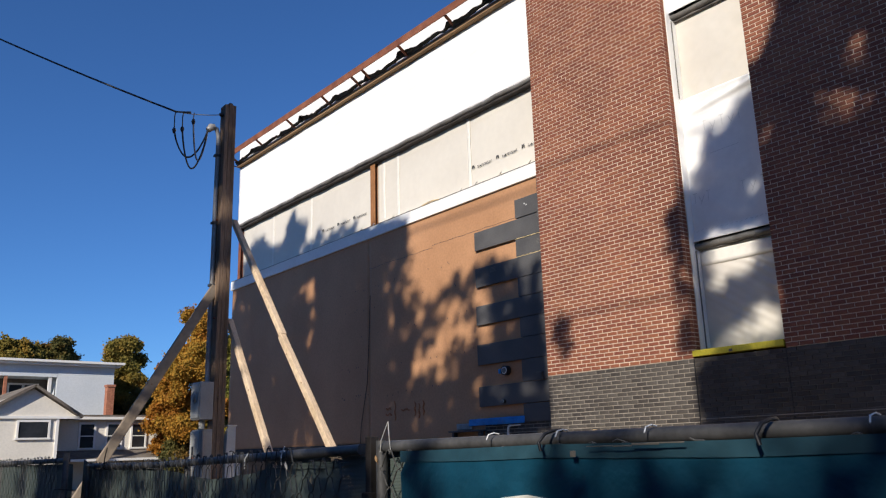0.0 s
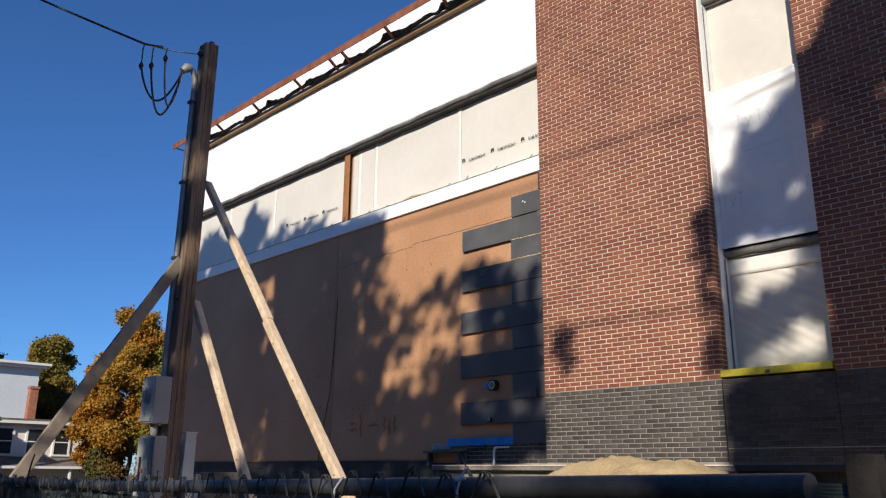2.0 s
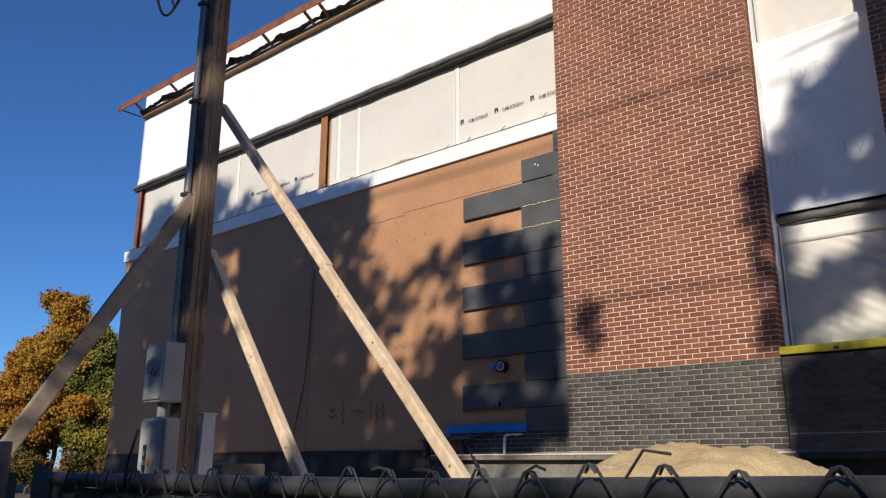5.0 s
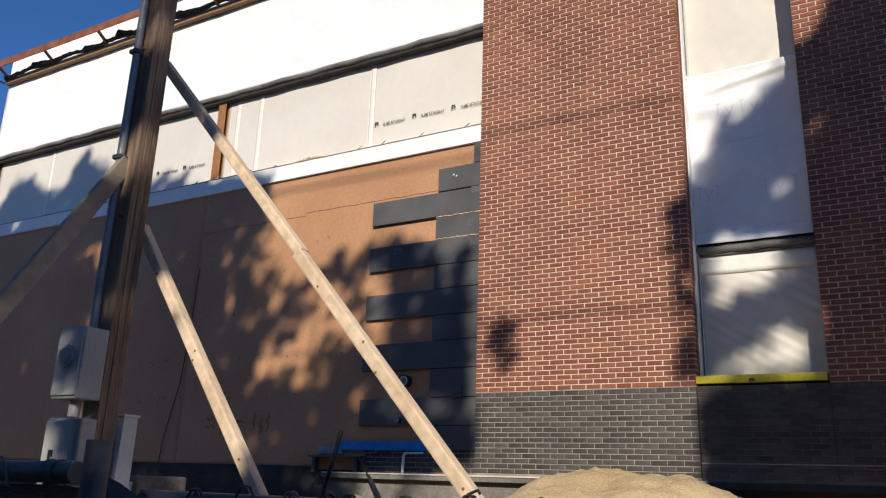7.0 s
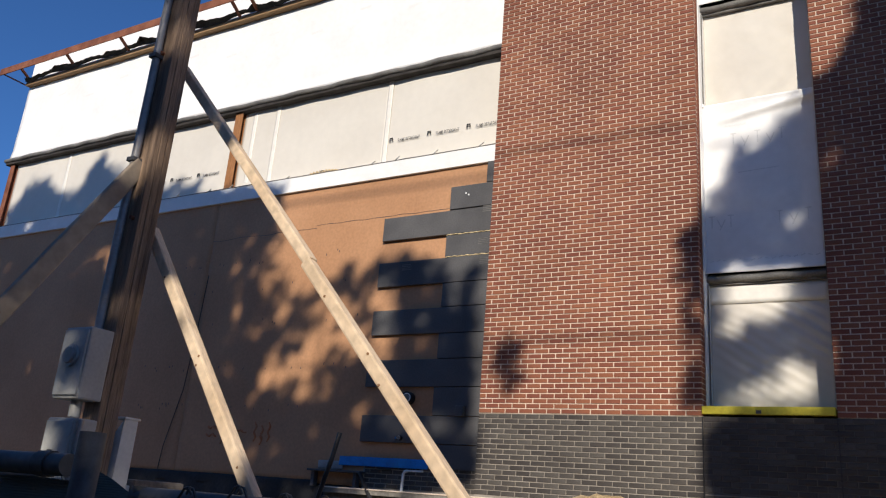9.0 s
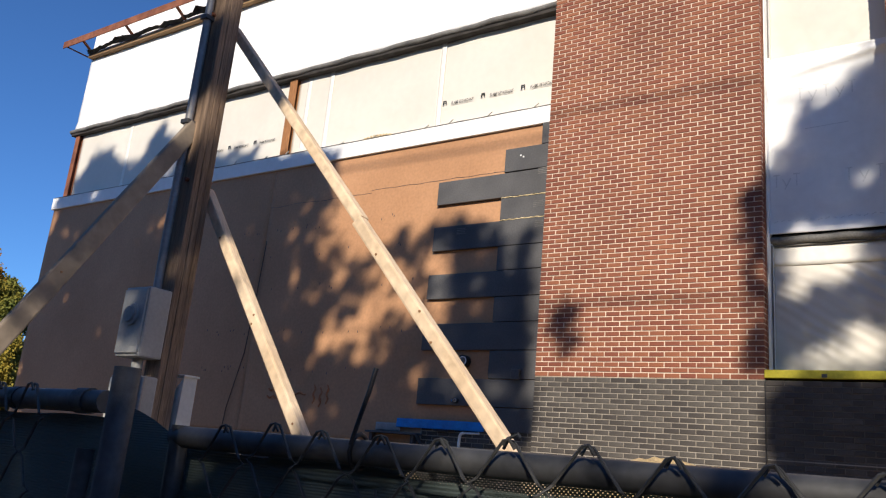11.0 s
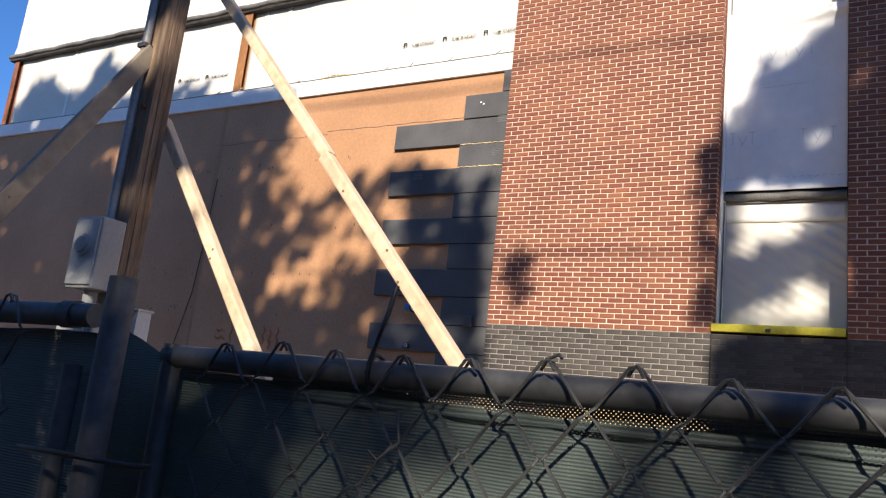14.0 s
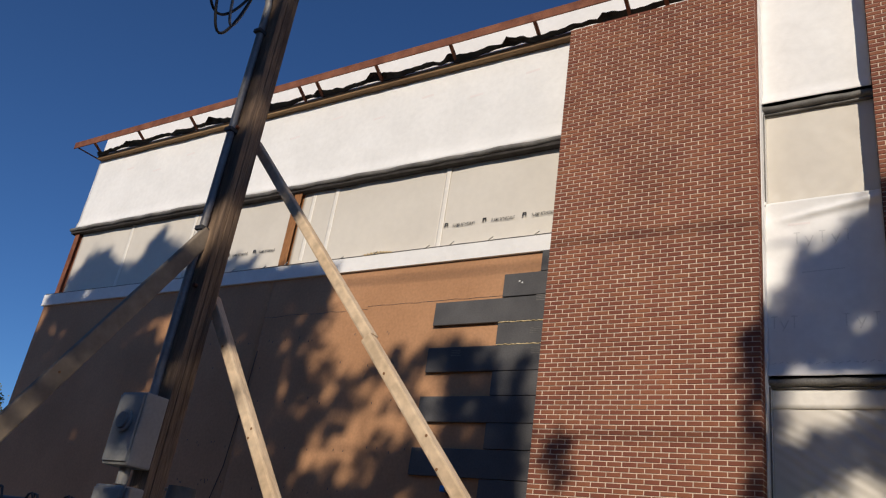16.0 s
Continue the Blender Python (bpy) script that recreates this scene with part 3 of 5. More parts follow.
for y in (LEFT - 0.15, 21.9, 19.95, 17.95, 16.45, 15.95, 14.35, 12.55, 10.75, 9.05, 8.4, 6.8, 5.2, 3.6, 2.0):
    bm = bmesh.new()
    beam(bm, (10.97, y, 11.36), (11.30, y, 11.15), 0.065, 0.045, bevel=0.003)
    beam(bm, (11.29, y, 11.18), (11.36, y, 11.07), 0.04, 0.03, bevel=0.003)
    part("bracket", bm, M_RUST, rail_t)
bm = bmesh.new()
beam(bm, (10.96, LEFT + 0.63, 11.35), (11.45, LEFT + 0.02, 11.06), 0.04, 0.03, bevel=0.003)
part("end_brace", bm, M_RUST, rail_t)

# ---- window bay between the piers ----
bay = structure("window_bay", boxes((11.50, 11.75, 5.5, 6.96, 2.82, 11.22)), M_TAR, "tall window bay closed with wrap and plastic", "window")


def crease(y, z):
    u = (y - 5.5) * 0.6 - (z - 3.0) * 1.0
    return 0.011 * math.sin(u * 44 + 3 * noise.noise((y * 2, z * 2, 5))) * max(0, 1 - abs(z - 3.85) / 0.9) * (0.4 + max(0, 1 - (y - 5.5) / 1.4)) * (0.6 + noise.noise((y * 1.5, z * 1.5, 9)))


def crease2(y, z):
    u = (y - 6.9) * 0.8 + (z - 7.2) * 0.8
    return 0.008 * math.sin(u * 24) * max(0, 1 - (z - 7.15) / 0.5)


sheet("plastic_sheet", 11.44, 5.52, 6.93, 2.93, 4.58, M_PLASTIC, bay, amp=0.012, freq=1.8, ny=70, nz=80, bulge=crease, seed=1, label="creased milky plastic over the lower window")
sheet("plastic_hem", 11.425, 5.52, 6.93, 4.31, 4.56, M_FOLD, bay, amp=0.004, ny=30, nz=4, seed=2)
sheet("plastic_sheet", 11.45, 5.52, 6.93, 7.05, 8.68, M_PLASTIC, bay, amp=0.012, freq=1.5, ny=50, nz=60, bulge=crease2, seed=8)


def wrapdroop(y, z):
    top = max(0, (z - 6.95) / 0.22)
    low = max(0, 1 - (z - 4.74) / 0.14)
    fold = 0.05 * math.exp(-((z - 7.08 + 0.16 * (y - 5.55)) / 0.045) ** 2) * min(1, max(0, (6.85 - y) / 0.5))
    return fold + 0.055 * top ** 1.5 * (0.5 + 0.35 * (6.96 - y)) + 0.04 * low + 0.01 * math.sin(y * 4 + z)


sheet("wrap_sheet", 11.37, 5.52, 6.95, 4.70, 7.17, M_WRAP, bay, amp=0.018, freq=1.3, ny=50, nz=90, bulge=wrapdroop, seed=4, label="white building paper with a drooping top flap")
sheet("wrap_sheet", 11.37, 5.52, 6.95, 8.80, 11.05, M_WRAP, bay, amp=0.012, freq=1.1, ny=30, nz=50, bulge=lambda y, z: 0.07 * max(0, 1 - (z - 8.80) / 0.2), seed=6)
for z, d in ((4.63, 0.09), (8.74, 0.10)):
    tube("head_roll", [(11.375 + 0.008 * math.sin(k), 5.52 + 1.43 * k / 10, z + 0.006 * math.sin(k * 2)) for k in range(11)], 0.05, M_TRIM, bay, 10, "dark grey rolled head trim")
part("head_board", boxes((11.39, 11.5, 5.52, 6.94, 4.56, 4.70), (11.39, 11.5, 5.52, 6.94, 8.66, 8.80)), M_TRIM, bay)
part("jamb_wrap", boxes((11.205, 11.45, 6.944, 6.958, 2.94, 11.0)), M_WRAP, bay, "white paper turned onto the brick reveal")
part("window_frame", boxes((11.33, 11.46, 6.925, 6.945, 2.93, 4.58), (11.33, 11.46, 6.925, 6.945, 7.15, 8.68), bevel=0.003), M_WHITE, bay, "pale narrow jamb strip")
part("gasket", boxes((11.322, 11.332, 6.918, 6.936, 2.95, 4.56), (11.322, 11.332, 6.918, 6.936, 7.2, 8.66)), M_TRIM, bay, "dark jamb gasket")
RIP = (0.018, 1.3, 4, wrapdroop)
for z0, ys in ((6.60, (6.55, 6.40, 6.24, 6.08, 5.94)), (5.42, (6.86, 6.74, 6.62)), (5.42, (6.02, 5.85, 5.68))):
    for k, y in enumerate(ys):
        if k % 2 == 0:
            lines = ((y, z0 - 0.08, y, z0 + 0.09), (y + 0.04, z0 + 0.085, y - 0.04, z0 + 0.085))
        else:
            lines = ((y + 0.05, z0 + 0.03, y, z0 - 0.08), (y - 0.05, z0 + 0.03, y + 0.02, z0 - 0.12))
        for ya, za, yb, zb in lines:
            stroke("faint_print", 11.37, ya, za, yb, zb, 0.016, M_FAINT, bay, RIP, "faint embossed print stroke")
stroke("faint_print", 11.37, 6.66, 6.82, 6.38, 6.82, 0.035, M_FAINTRED, bay, RIP, "faint red printed bar")
stroke("faint_print", 11.37, 6.5, 6.1, 6.0, 6.13, 0.012, M_FAINT, bay, RIP, "faint grey printed line")
for k in range(16):
    y = 6.9 - k * 0.085
    stroke("faint_print", 11.37, y, 4.86 + 0.012 * (k % 3), y - 0.05, 4.87 + 0.012 * ((k + 1) % 3), 0.014, M_FAINT, bay, RIP, "faint grey printed mark")
sill = thing("window_sill", (11.2, 6.2, 2.86), "yellow membrane-wrapped sill under the plastic window", "sill")
part("sill_board", boxes((10.975, 11.46, 5.505, 6.968, 2.845, 2.94), bevel=0.008), M_YELLOW, sill)
part("sill_tab", boxes((10.968, 10.974, 6.29, 6.35, 2.855, 2.895)), M_POSTBROWN, sill, "small dark notch")

# ---- insulation boards beside the pier ----
insul = thing("insulation_boards", (11.3, 11.0, 2.0), "charcoal rigid insulation boards stepped like teeth beside the brick pier", "insulation")
for y1, z0, z1 in ((10.25, 6.45, 6.80), (10.88, 6.055, 6.44), (12.12, 5.635, 6.035), (10.90, 5.265, 5.615), (12.13, 4.845, 5.25), (10.90, 4.46, 4.835), (12.15, 4.05, 4.45), (10.90, 3.66, 4.04),
                   (12.16, 3.235, 3.65), (10.91, 2.81, 3.225), (12.16, 2.40, 2.80), (10.92, 2.05, 2.39)):
    part("board", boxes((RX - 0.062, RX - 0.004, 10.002, y1, z0 + 0.0006, z1 - 0.0006), bevel=0.006), M_INSUL, insul)
random.seed(9)
for z, y1 in ((5.625, 10.9), (5.257, 10.88)):
    tube("foam_bead", [(RX - 0.062, 10.1 + (y1 - 10.1) * k / 24, z + random.uniform(-0.006, 0.006)) for k in range(25)], [random.uniform(0.004, 0.012) for k in range(25)], M_FOAM, insul, 6, "cream spray-foam bead")
for y, z in ((10.6, 6.3), (10.55, 6.27)):
    part("fastener", boxes((RX - 0.068, RX - 0.06, y - 0.012, y + 0.012, z - 0.012, z + 0.012)), M_WHITE, insul)
for y, z in ((10.2, 5.95), (10.25, 5.42), (10.2, 5.1), (11.6, 5.1)):
    for q in range(4):
        part("faint_label", boxes((RX - 0.0645, RX - 0.0615, y - 0.10 + 0.02 * (q % 2), y + 0.08, z + 0.028 * q, z + 0.012 + 0.028 * q)), M_TRIM, insul, "faint grey printed line")
tape = thing("flashing_tape", (RX, 11.8, 2.14), "bright blue membrane tape at the foot of the boards", "tape")
sheet("tape_strip", RX - 0.078, 10.90, 12.49, 2.035, 2.17, M_BLUETAPE, tape, amp=0.014, freq=4.0, ny=90, nz=10, seed=3, bulge=lambda y, z: 0.012 * math.sin(y * 9) * (z - 2.03) / 0.14)
sheet("tape_tail", RX - 0.03, 12.44, 12.92, 1.965, 2.095, M_CONDUIT, tape, amp=0.008, ny=20, nz=4, seed=5, label="grey weathered tape end")
part("tape_scrap", boxes((RX - 0.10, RX - 0.07, 11.52, 11.75, 2.005, 2.035), bevel=0.004), M_BLACK, tape, "black membrane scrap")
part("tape_scrap", boxes((RX - 0.10, RX - 0.07, 11.15, 11.38, 2.01, 2.03), bevel=0.004), M_BLACK, tape, "black membrane scrap")


def vent(y, z, r, label):
    t = thing("wall_vent", (RX, y, z), label, "vent", "wall pipes")
    tube("collar", [(RX - 0.02, y, z), (RX - 0.125, y, z)], r * 1.12, M_BLACK, t, 20)
    tube("pipe_rim", [(RX - 0.08, y - 0.01, z), (RX - 0.135, y - 0.01, z)], r * 0.80, M_WHITE, t, 20, "white pipe rim")
    tube("pipe_bore", [(RX - 0.10, y - 0.01, z), (RX - 0.137, y - 0.01, z)], r * 0.66, M_TRIM, t, 20)
    bm = boxes((RX - 0.11, RX - 0.02, y + r * 0.9, y + r * 2.2, z - r * 0.6, z + r * 0.5), bevel=0.02)
    part("blue_tape", bm, M_BLUETAPE, t, "blue tape patch")


vent(11.34, 3.06, 0.085, "black and white pipe stub with blue tape through the wall")
vent(11.42, 2.47, 0.035, "small capped pipe stub with blue tape through the wall")
jb = thing("junction_box", (RX - 0.06, 10.42, 2.87), "small dark grey junction box on the insulation", "box")
part("box_body", boxes((RX - 0.11, RX - 0.062, 10.36, 10.50, 2.80, 2.95), bevel=0.006), M_TRIM, jb)
part("box_cover", boxes((RX - 0.116, RX - 0.11, 10.37, 10.49, 2.81, 2.94)), M_INSUL, jb)
hook = thing("drain_pipe", (11.15, 11.22, 1.70), "white elbow pipe standing on the concrete ledge", "pipe")
tube("pipe_leg", [(11.14, 11.24, 1.69), (11.14, 11.23, 1.95), (11.14, 11.21, 1.985), (11.14, 11.17, 1.995)], 0.022, M_WHITE, hook)
tube("pipe_arm", [(11.14, 11.17, 1.995), (11.14, 10.9, 2.0)], 0.014, M_WHITE, hook)

# dark board on the ledge and a rod leaning on it
board = part("dark_board", boxes((11.13, 11.328, 12.0, 13.0, 1.925, 1.955), (11.20, 11.30, 12.1, 12.16, 1.70, 1.925), (11.20, 11.30, 12.9, 12.96, 1.70, 1.925), bevel=0.004), M_POSTBROWN)
tagged(board, "dark brown board on short blocks above the ledge", "board")
bm = bmesh.new()
beam(bm, (10.62, 10.62, 0.4), (11.06, 11.95, 1.93), 0.05, 0.04, bevel=0.006)
tagged(part("leaning_stick", bm, M_TAR), "dark narrow stick leaning on the ledge board", "stick")


# ---- sand pile ----
def build_sand(cx, cy, top, near, far, wide, label):
    verts, faces = [], []
    nx, ny = int(22 * (near + far)) + 10, int(40 * wide) + 10
    for j in range(ny + 1):
        for i in range(nx + 1):
            x, y = cx - 2.1 * near + (1.45 + 2.1 * near) * i / nx, cy - 1.9 * wide + 3.8 * wide * j / ny
            x = min(x, 11.05)
            hx = abs((x - cx) / (near if x < cx else far)) ** 2.4
            hy = abs((y - cy) / wide) ** 2.9
            h = top * math.exp(-hx - hy)
            rough = min(1, h * 2)
            h += rough * (0.08 * noise.noise((x * 1.3, y * 1.3, 2)) + 0.05 * noise.noise((x * 3.4, y * 3.4, 5)) + 0.045 * noise.noise((x * 9, y * 9, 8)) + 0.02 * noise.noise((x * 25, y * 25, 3)))
            verts.append((x, y, h - 0.06))
    w = nx + 1
    for j in range(ny):
        for i in range(nx):
            a = j * w + i
            faces.append((a, a + 1, a + w + 1, a + w))
    tagged(raw("sand_pile", verts, faces, M_SAND, smooth=True), label, "sand", kind="stuff")


build_sand(9.6, 7.5, 1.80, 1.9, 2.6, 2.3, "heap of golden sand lying against the brick base")
build_sand(10.4, 11.5, 1.42, 0.55, 0.7, 0.45, "small heap of pale sand by the foundation")

# ---- service pole with its braces and boxes ----
PXC, PYC, PTOP = 4.305, 9.175, 6.03
pole = thing("service_pole", (PXC, PYC, 0), "weathered dark timber service pole, square, with a grey conduit", "pole")
for x0, x1, out, top in ((-0.075, -0.026, 0.075, -0.03), (-0.024, 0.024, 0.078, 0.0), (0.026, 0.075, 0.074, -0.02)):
    part("timber", boxes((PXC + x0, PXC + x1, PYC - out, PYC + 0.075, -0.3, PTOP + top), bevel=0.006), M_POLE, pole)
tube("conduit", [(PXC - 0.108, PYC + 0.05, 2.42), (PXC - 0.112, PYC + 0.05, 2.7), (PXC - 0.110, PYC + 0.05, 3.1), (PXC - 0.106, PYC + 0.05, 3.7), (PXC - 0.105, PYC + 0.05, 4.6), (PXC - 0.10, PYC + 0.05, 5.58), (PXC - 0.13, PYC + 0.05, 5.68), (PXC - 0.19, PYC + 0.06, 5.70)], 0.028, M_CONDUIT, pole, 10, "grey steel conduit")
tube("weatherhead", [(PXC - 0.16, PYC + 0.055, 5.70), (PXC - 0.20, PYC + 0.06, 5.69), (PXC - 0.24, PYC + 0.065, 5.64)], [0.045, 0.05, 0.035], M_CONDUIT, pole, 10, "grey conduit weatherhead")
for z in (3.6, 4.4, 5.3):
    part("strap", boxes((PXC - 0.145, PXC - 0.07, PYC + 0.015, PYC + 0.085, z, z + 0.03), bevel=0.003), M_GALV, pole)
for z, y in ((5.95, 0.0), (4.45, 0.02), (3.2, -0.02)):
    tube("bolt", [(PXC - 0.10, PYC + y, z), (PXC - 0.07, PYC + y, z)], 0.014, M_RUST, pole, 8)

wire = thing("service_cable", (PXC - 0.1, PYC, 6.0), "black overhead service cable with drip loops at the pole", "cable")
A = Vector((PXC - 0.10, PYC - 0.02, 5.86))
S = Vector((3.64, 9.25, 5.79))
HEAD = Vector((PXC - 0.24, PYC + 0.065, 5.66))
D = Vector((-1.63, 2.4, 1.74)).normalized()
tube("insulator", [A + Vector((0.03, 0, 0)), A, A - Vector((0.03, 0, 0))], [0.012, 0.032, 0.018], M_BLACK, wire, 8)
tube("guy_wire", [A.lerp(S, k / 6) - Vector((0, 0, 0.02 * math.sin(math.pi * k / 6))) for k in range(7)], 0.006, M_CONDUIT, wire, 6)
tube("span", [S.lerp(A, 0.25)] + [S + D * (s * 13) - Vector((0, 0, 1.1 * s * (1 - s))) for s in [k / 24 for k in range(25)]], 0.012, M_BLACK, wire, 6)
tube("clamp", [S.lerp(A, 0.24), S.lerp(A, 0.32)], 0.017, M_GALV, wire, 6)
for s, drop, low, mat_ in ((0.0, 0.25, 0.36, M_BLACK), (0.17, 0.23, 0.52, M_BLACK), (0.40, 0.12, 0.46, M_CONDUIT)):
    top = S.lerp(A, s)
    con = top + Vector((-0.01, 0.0, -drop))
    tube("tap_wire", [top, top + Vector((-0.012, 0, -0.06)), con], 0.007, M_BLACK, wire, 6)
    tube("connector", [con + Vector((0, 0, 0.03)), con, con - Vector((0, 0, 0.04))], [0.014, 0.026, 0.014], M_BLACK, wire, 8)
    pts = []
    for q in range(17):
        u = q / 16
        p = con.lerp(HEAD, u)
        p.z -= low * math.sin(math.pi * u) ** 0.75
        p.y += 0.05 * math.sin(math.pi * u)
        pts.append(p)
    tube("drip_loop", pts, 0.011, mat_, wire, 6)


def brace(a, b, w, d, side, material, label, knots=()):
    t = thing("timber_brace", (b[0], b[1], 0.0), label, "brace", "pole braces")
    bm = bmesh.new()
    beam(bm, a, b, w, d, side, bevel=0.012)
    part("plank", bm, material, t)
    a_, b_ = Vector(a), Vector(b)
    run = (b_ - a_).normalized()
    sd = Vector(side).cross(run).normalized()
    nd = run.cross(sd)
    if nd.x + nd.y > 0:
        nd = -nd
    for s, off in knots:
        c = a_.lerp(b_, s) + sd * off + nd * (d / 2 + 0.0005)
        tube("knot", [c - nd * 0.002, c + nd * 0.0015], 0.008, M_KNOT, t, 8)
    return t


br1 = brace((4.367, 7.735, 2.815), (4.268, 5.29, 0.12), 0.072, 0.072, (1, 0, 0), M_LUMBER, "new pale pine brace leaning steeply against the timber pole, spliced", ((0.08, 0.01), (0.21, -0.02), (0.26, 0.022), (0.47, 0.0), (0.60, 0.02), (0.66, -0.015)))
bm = bmesh.new()
beam(bm, (4.49, 9.285, 4.50), (4.375, 7.72, 2.815), 0.066, 0.07, (1, 0, 0), bevel=0.012)
part("upper_plank", bm, M_LUMBER, br1)
brace((4.45, 9.225, 3.20), (4.277, 6.78, 0.12), 0.072, 0.072, (1, 0, 0), M_LUMBER, "shorter new pine brace leaning against the pole", ((0.12, 0.01), (0.30, -0.02), (0.31, 0.02), (0.5, 0.0)))
brace((4.245, 9.205, 3.60), (2.19, 9.205, 0.12), 0.115, 0.045, (0, 1, 0), M_OLDLUMBER, "grey weathered timber brace on the street side of the pole", ((0.35, 0.01), (0.6, 0.0)))

meter = thing("meter_box", (4.13, 9.23, 2.03), "grey enamelled electric meter box on the timber pole", "meter box")
part("box_body", boxes((4.06, 4.23, 9.1, 9.34, 1.99, 2.43), bevel=0.012), M_BOXGREY, meter)
part("cover", boxes((4.047, 4.06, 9.11, 9.33, 2.01, 2.41), bevel=0.004), M_BOXGREY, meter)
tube("meter_dome", [(4.05, 9.22, 2.25), (4.025, 9.22, 2.25), (4.018, 9.22, 2.25)], [0.055, 0.052, 0.048], M_CONDUIT, meter, 18, "round glass meter")
tube("meter_ring", [(4.05, 9.22, 2.25), (4.03, 9.22, 2.25)], 0.07, M_BOXGREY, meter, 18)
tube("nipple", [(4.15, 9.22, 1.89), (4.15, 9.22, 2.03)], 0.035, M_BOXGREY, meter, 12, "grey conduit nipple")
cab = thing("disconnect_cabinet", (4.13, 9.27, 0), "pale grey disconnect cabinet below the meter", "cabinet")
part("box_body", boxes((4.08, 4.23, 9.09, 9.36, 0.98, 1.88), bevel=0.014), M_BOXGREY, cab)
part("door", boxes((4.066, 4.08, 9.105, 9.345, 1.01, 1.86), bevel=0.005), M_BOXGREY, cab)
part("leg", boxes((4.1, 4.2, 9.12, 9.32, -0.05, 0.95)), M_BOXGREY, cab)
tube("side_pipe", [(4.1, 9.07, 0.93), (4.1, 9.07, 1.87)], 0.018, M_CONDUIT, cab, 8)
part("latch", boxes((4.05, 4.15, 9.05, 9.08, 1.49, 1.52), bevel=0.004), M_GALV, cab)
part("label_plate", boxes((4.058, 4.066, 9.24, 9.275, 1.47, 1.69)), M_BLACK, cab, "black plate with pale bars")
for z in (1.615, 1.55, 1.485):
    part("label_bar", boxes((3.955, 3.9585, 9.078, 9.097, z, z + 0.032)), M_WHITE, cab)
part("red_tag", boxes((4.052, 4.066, 9.19, 9.23, 1.55, 1.59), bevel=0.004), M_ORANGE, cab, "small red tag")
side = thing("panel_box", (4.47, 9.11, 0), "tall pale grey panel box beside the pole foot", "box")
bm = bmesh.new()
vs = [bm.verts.new(p) for p in ((4.39, 9.07, 1.265), (4.51, 9.07, 1.265), (4.51, 9.195, 1.265), (4.39, 9.195, 1.265), (4.405, 9.07, 1.915), (4.51, 9.07, 1.915), (4.51, 9.195, 1.915), (4.39, 9.195, 1.735))]
for f in ((0, 1, 5, 4), (1, 2, 6, 5), (2, 3, 7, 6), (3, 0, 4, 7), (4, 5, 6, 7), (3, 2, 1, 0)):
    bm.faces.new([vs[i] for i in f])
part("panel_body", bm, M_BOXWHITE, side)
part("lid", boxes((4.395, 4.52, 9.058, 9.2, 1.912, 1.927), bevel=0.004), M_BOXWHITE, side)
part("stand", boxes((4.41, 4.5, 9.08, 9.18, -0.05, 1.265)), M_POSTBROWN, side)
plinth = thing("pedestal", (4.85, 9.28, 0), "dark grey block with a pale edge behind the pole", "block")
part("block", boxes((4.65, 5.07, 9.16, 9.48, -0.05, 1.56), bevel=0.02), M_ROOF, plinth)
part("edge_board", boxes((4.605, 4.648, 9.2, 9.36, -0.05, 1.52), bevel=0.006), M_BOXWHITE, plinth, "pale edge board")


# ---- chain-link fence along the pavement ----
def fence_x(y):
    return 1.66 if y < 2.18 else (1.66 + 0.107 * (y - 2.18) if y < 4.72 else 1.932)


def far_x(y):
    return 1.80


def link_mesh(y0, y1, top, bottom, pitch, seed, line=fence_x):
    """woven wires: each column zigzags, neighbours hook into one another, knuckled at the top"""
    rng = random.Random(seed)
    verts, faces = [], []
    n = int((y1 - y0) / pitch)
    half, dz = pitch / 2, pitch * 0.56
    for i in range(n):
        yc = y0 + (i + 0.5) * pitch + rng.uniform(-0.005, 0.005)
        peak = (top(yc) if callable(top) else top) + rng.uniform(-0.006, 0.005)
        for sgn in (1, -1):
            pts = []
            z, k = peak, 0
            while z > bottom:
                yy = yc + (half * sgn if k % 2 else 0)
                bow = 0.0045 * (1 if k % 2 else -1) * sgn
                x = line(yy) - 0.027 + bow
                if k == 0:
                    pts += [(x + 0.002, yc - 0.010 * sgn, z - 0.012), (x, yc - 0.003 * sgn, z - 0.001), (x, yc + 0.005 * sgn, z - 0.003)]
                else:
                    pull = half * 0.13 * (1 if k % 2 else -1) * sgn
                    pts += [(x, yy - pull, z + dz * 0.13), (x - bow * 0.8, yy + 0.002 * sgn, z), (x, yy - pull, z - dz * 0.13)]
                z -= dz
                k += 1
            tube_data(pts, 0.0022, 5, verts, faces)
        if rng.random() < 0.3:
            s = rng.choice((-1, 1))
            x = line(yc) - 0.03
            tube_data([(x, yc - 0.006 * s, peak - 0.008), (x, yc, peak), (x - 0.004, yc + 0.016 * s, peak + rng.uniform(0, 0.006)), (x - 0.006, yc + rng.uniform(0.02, 0.032) * s, peak + rng.uniform(-0.002, 0.006))], 0.0021, 5, verts, faces)
    return verts, faces


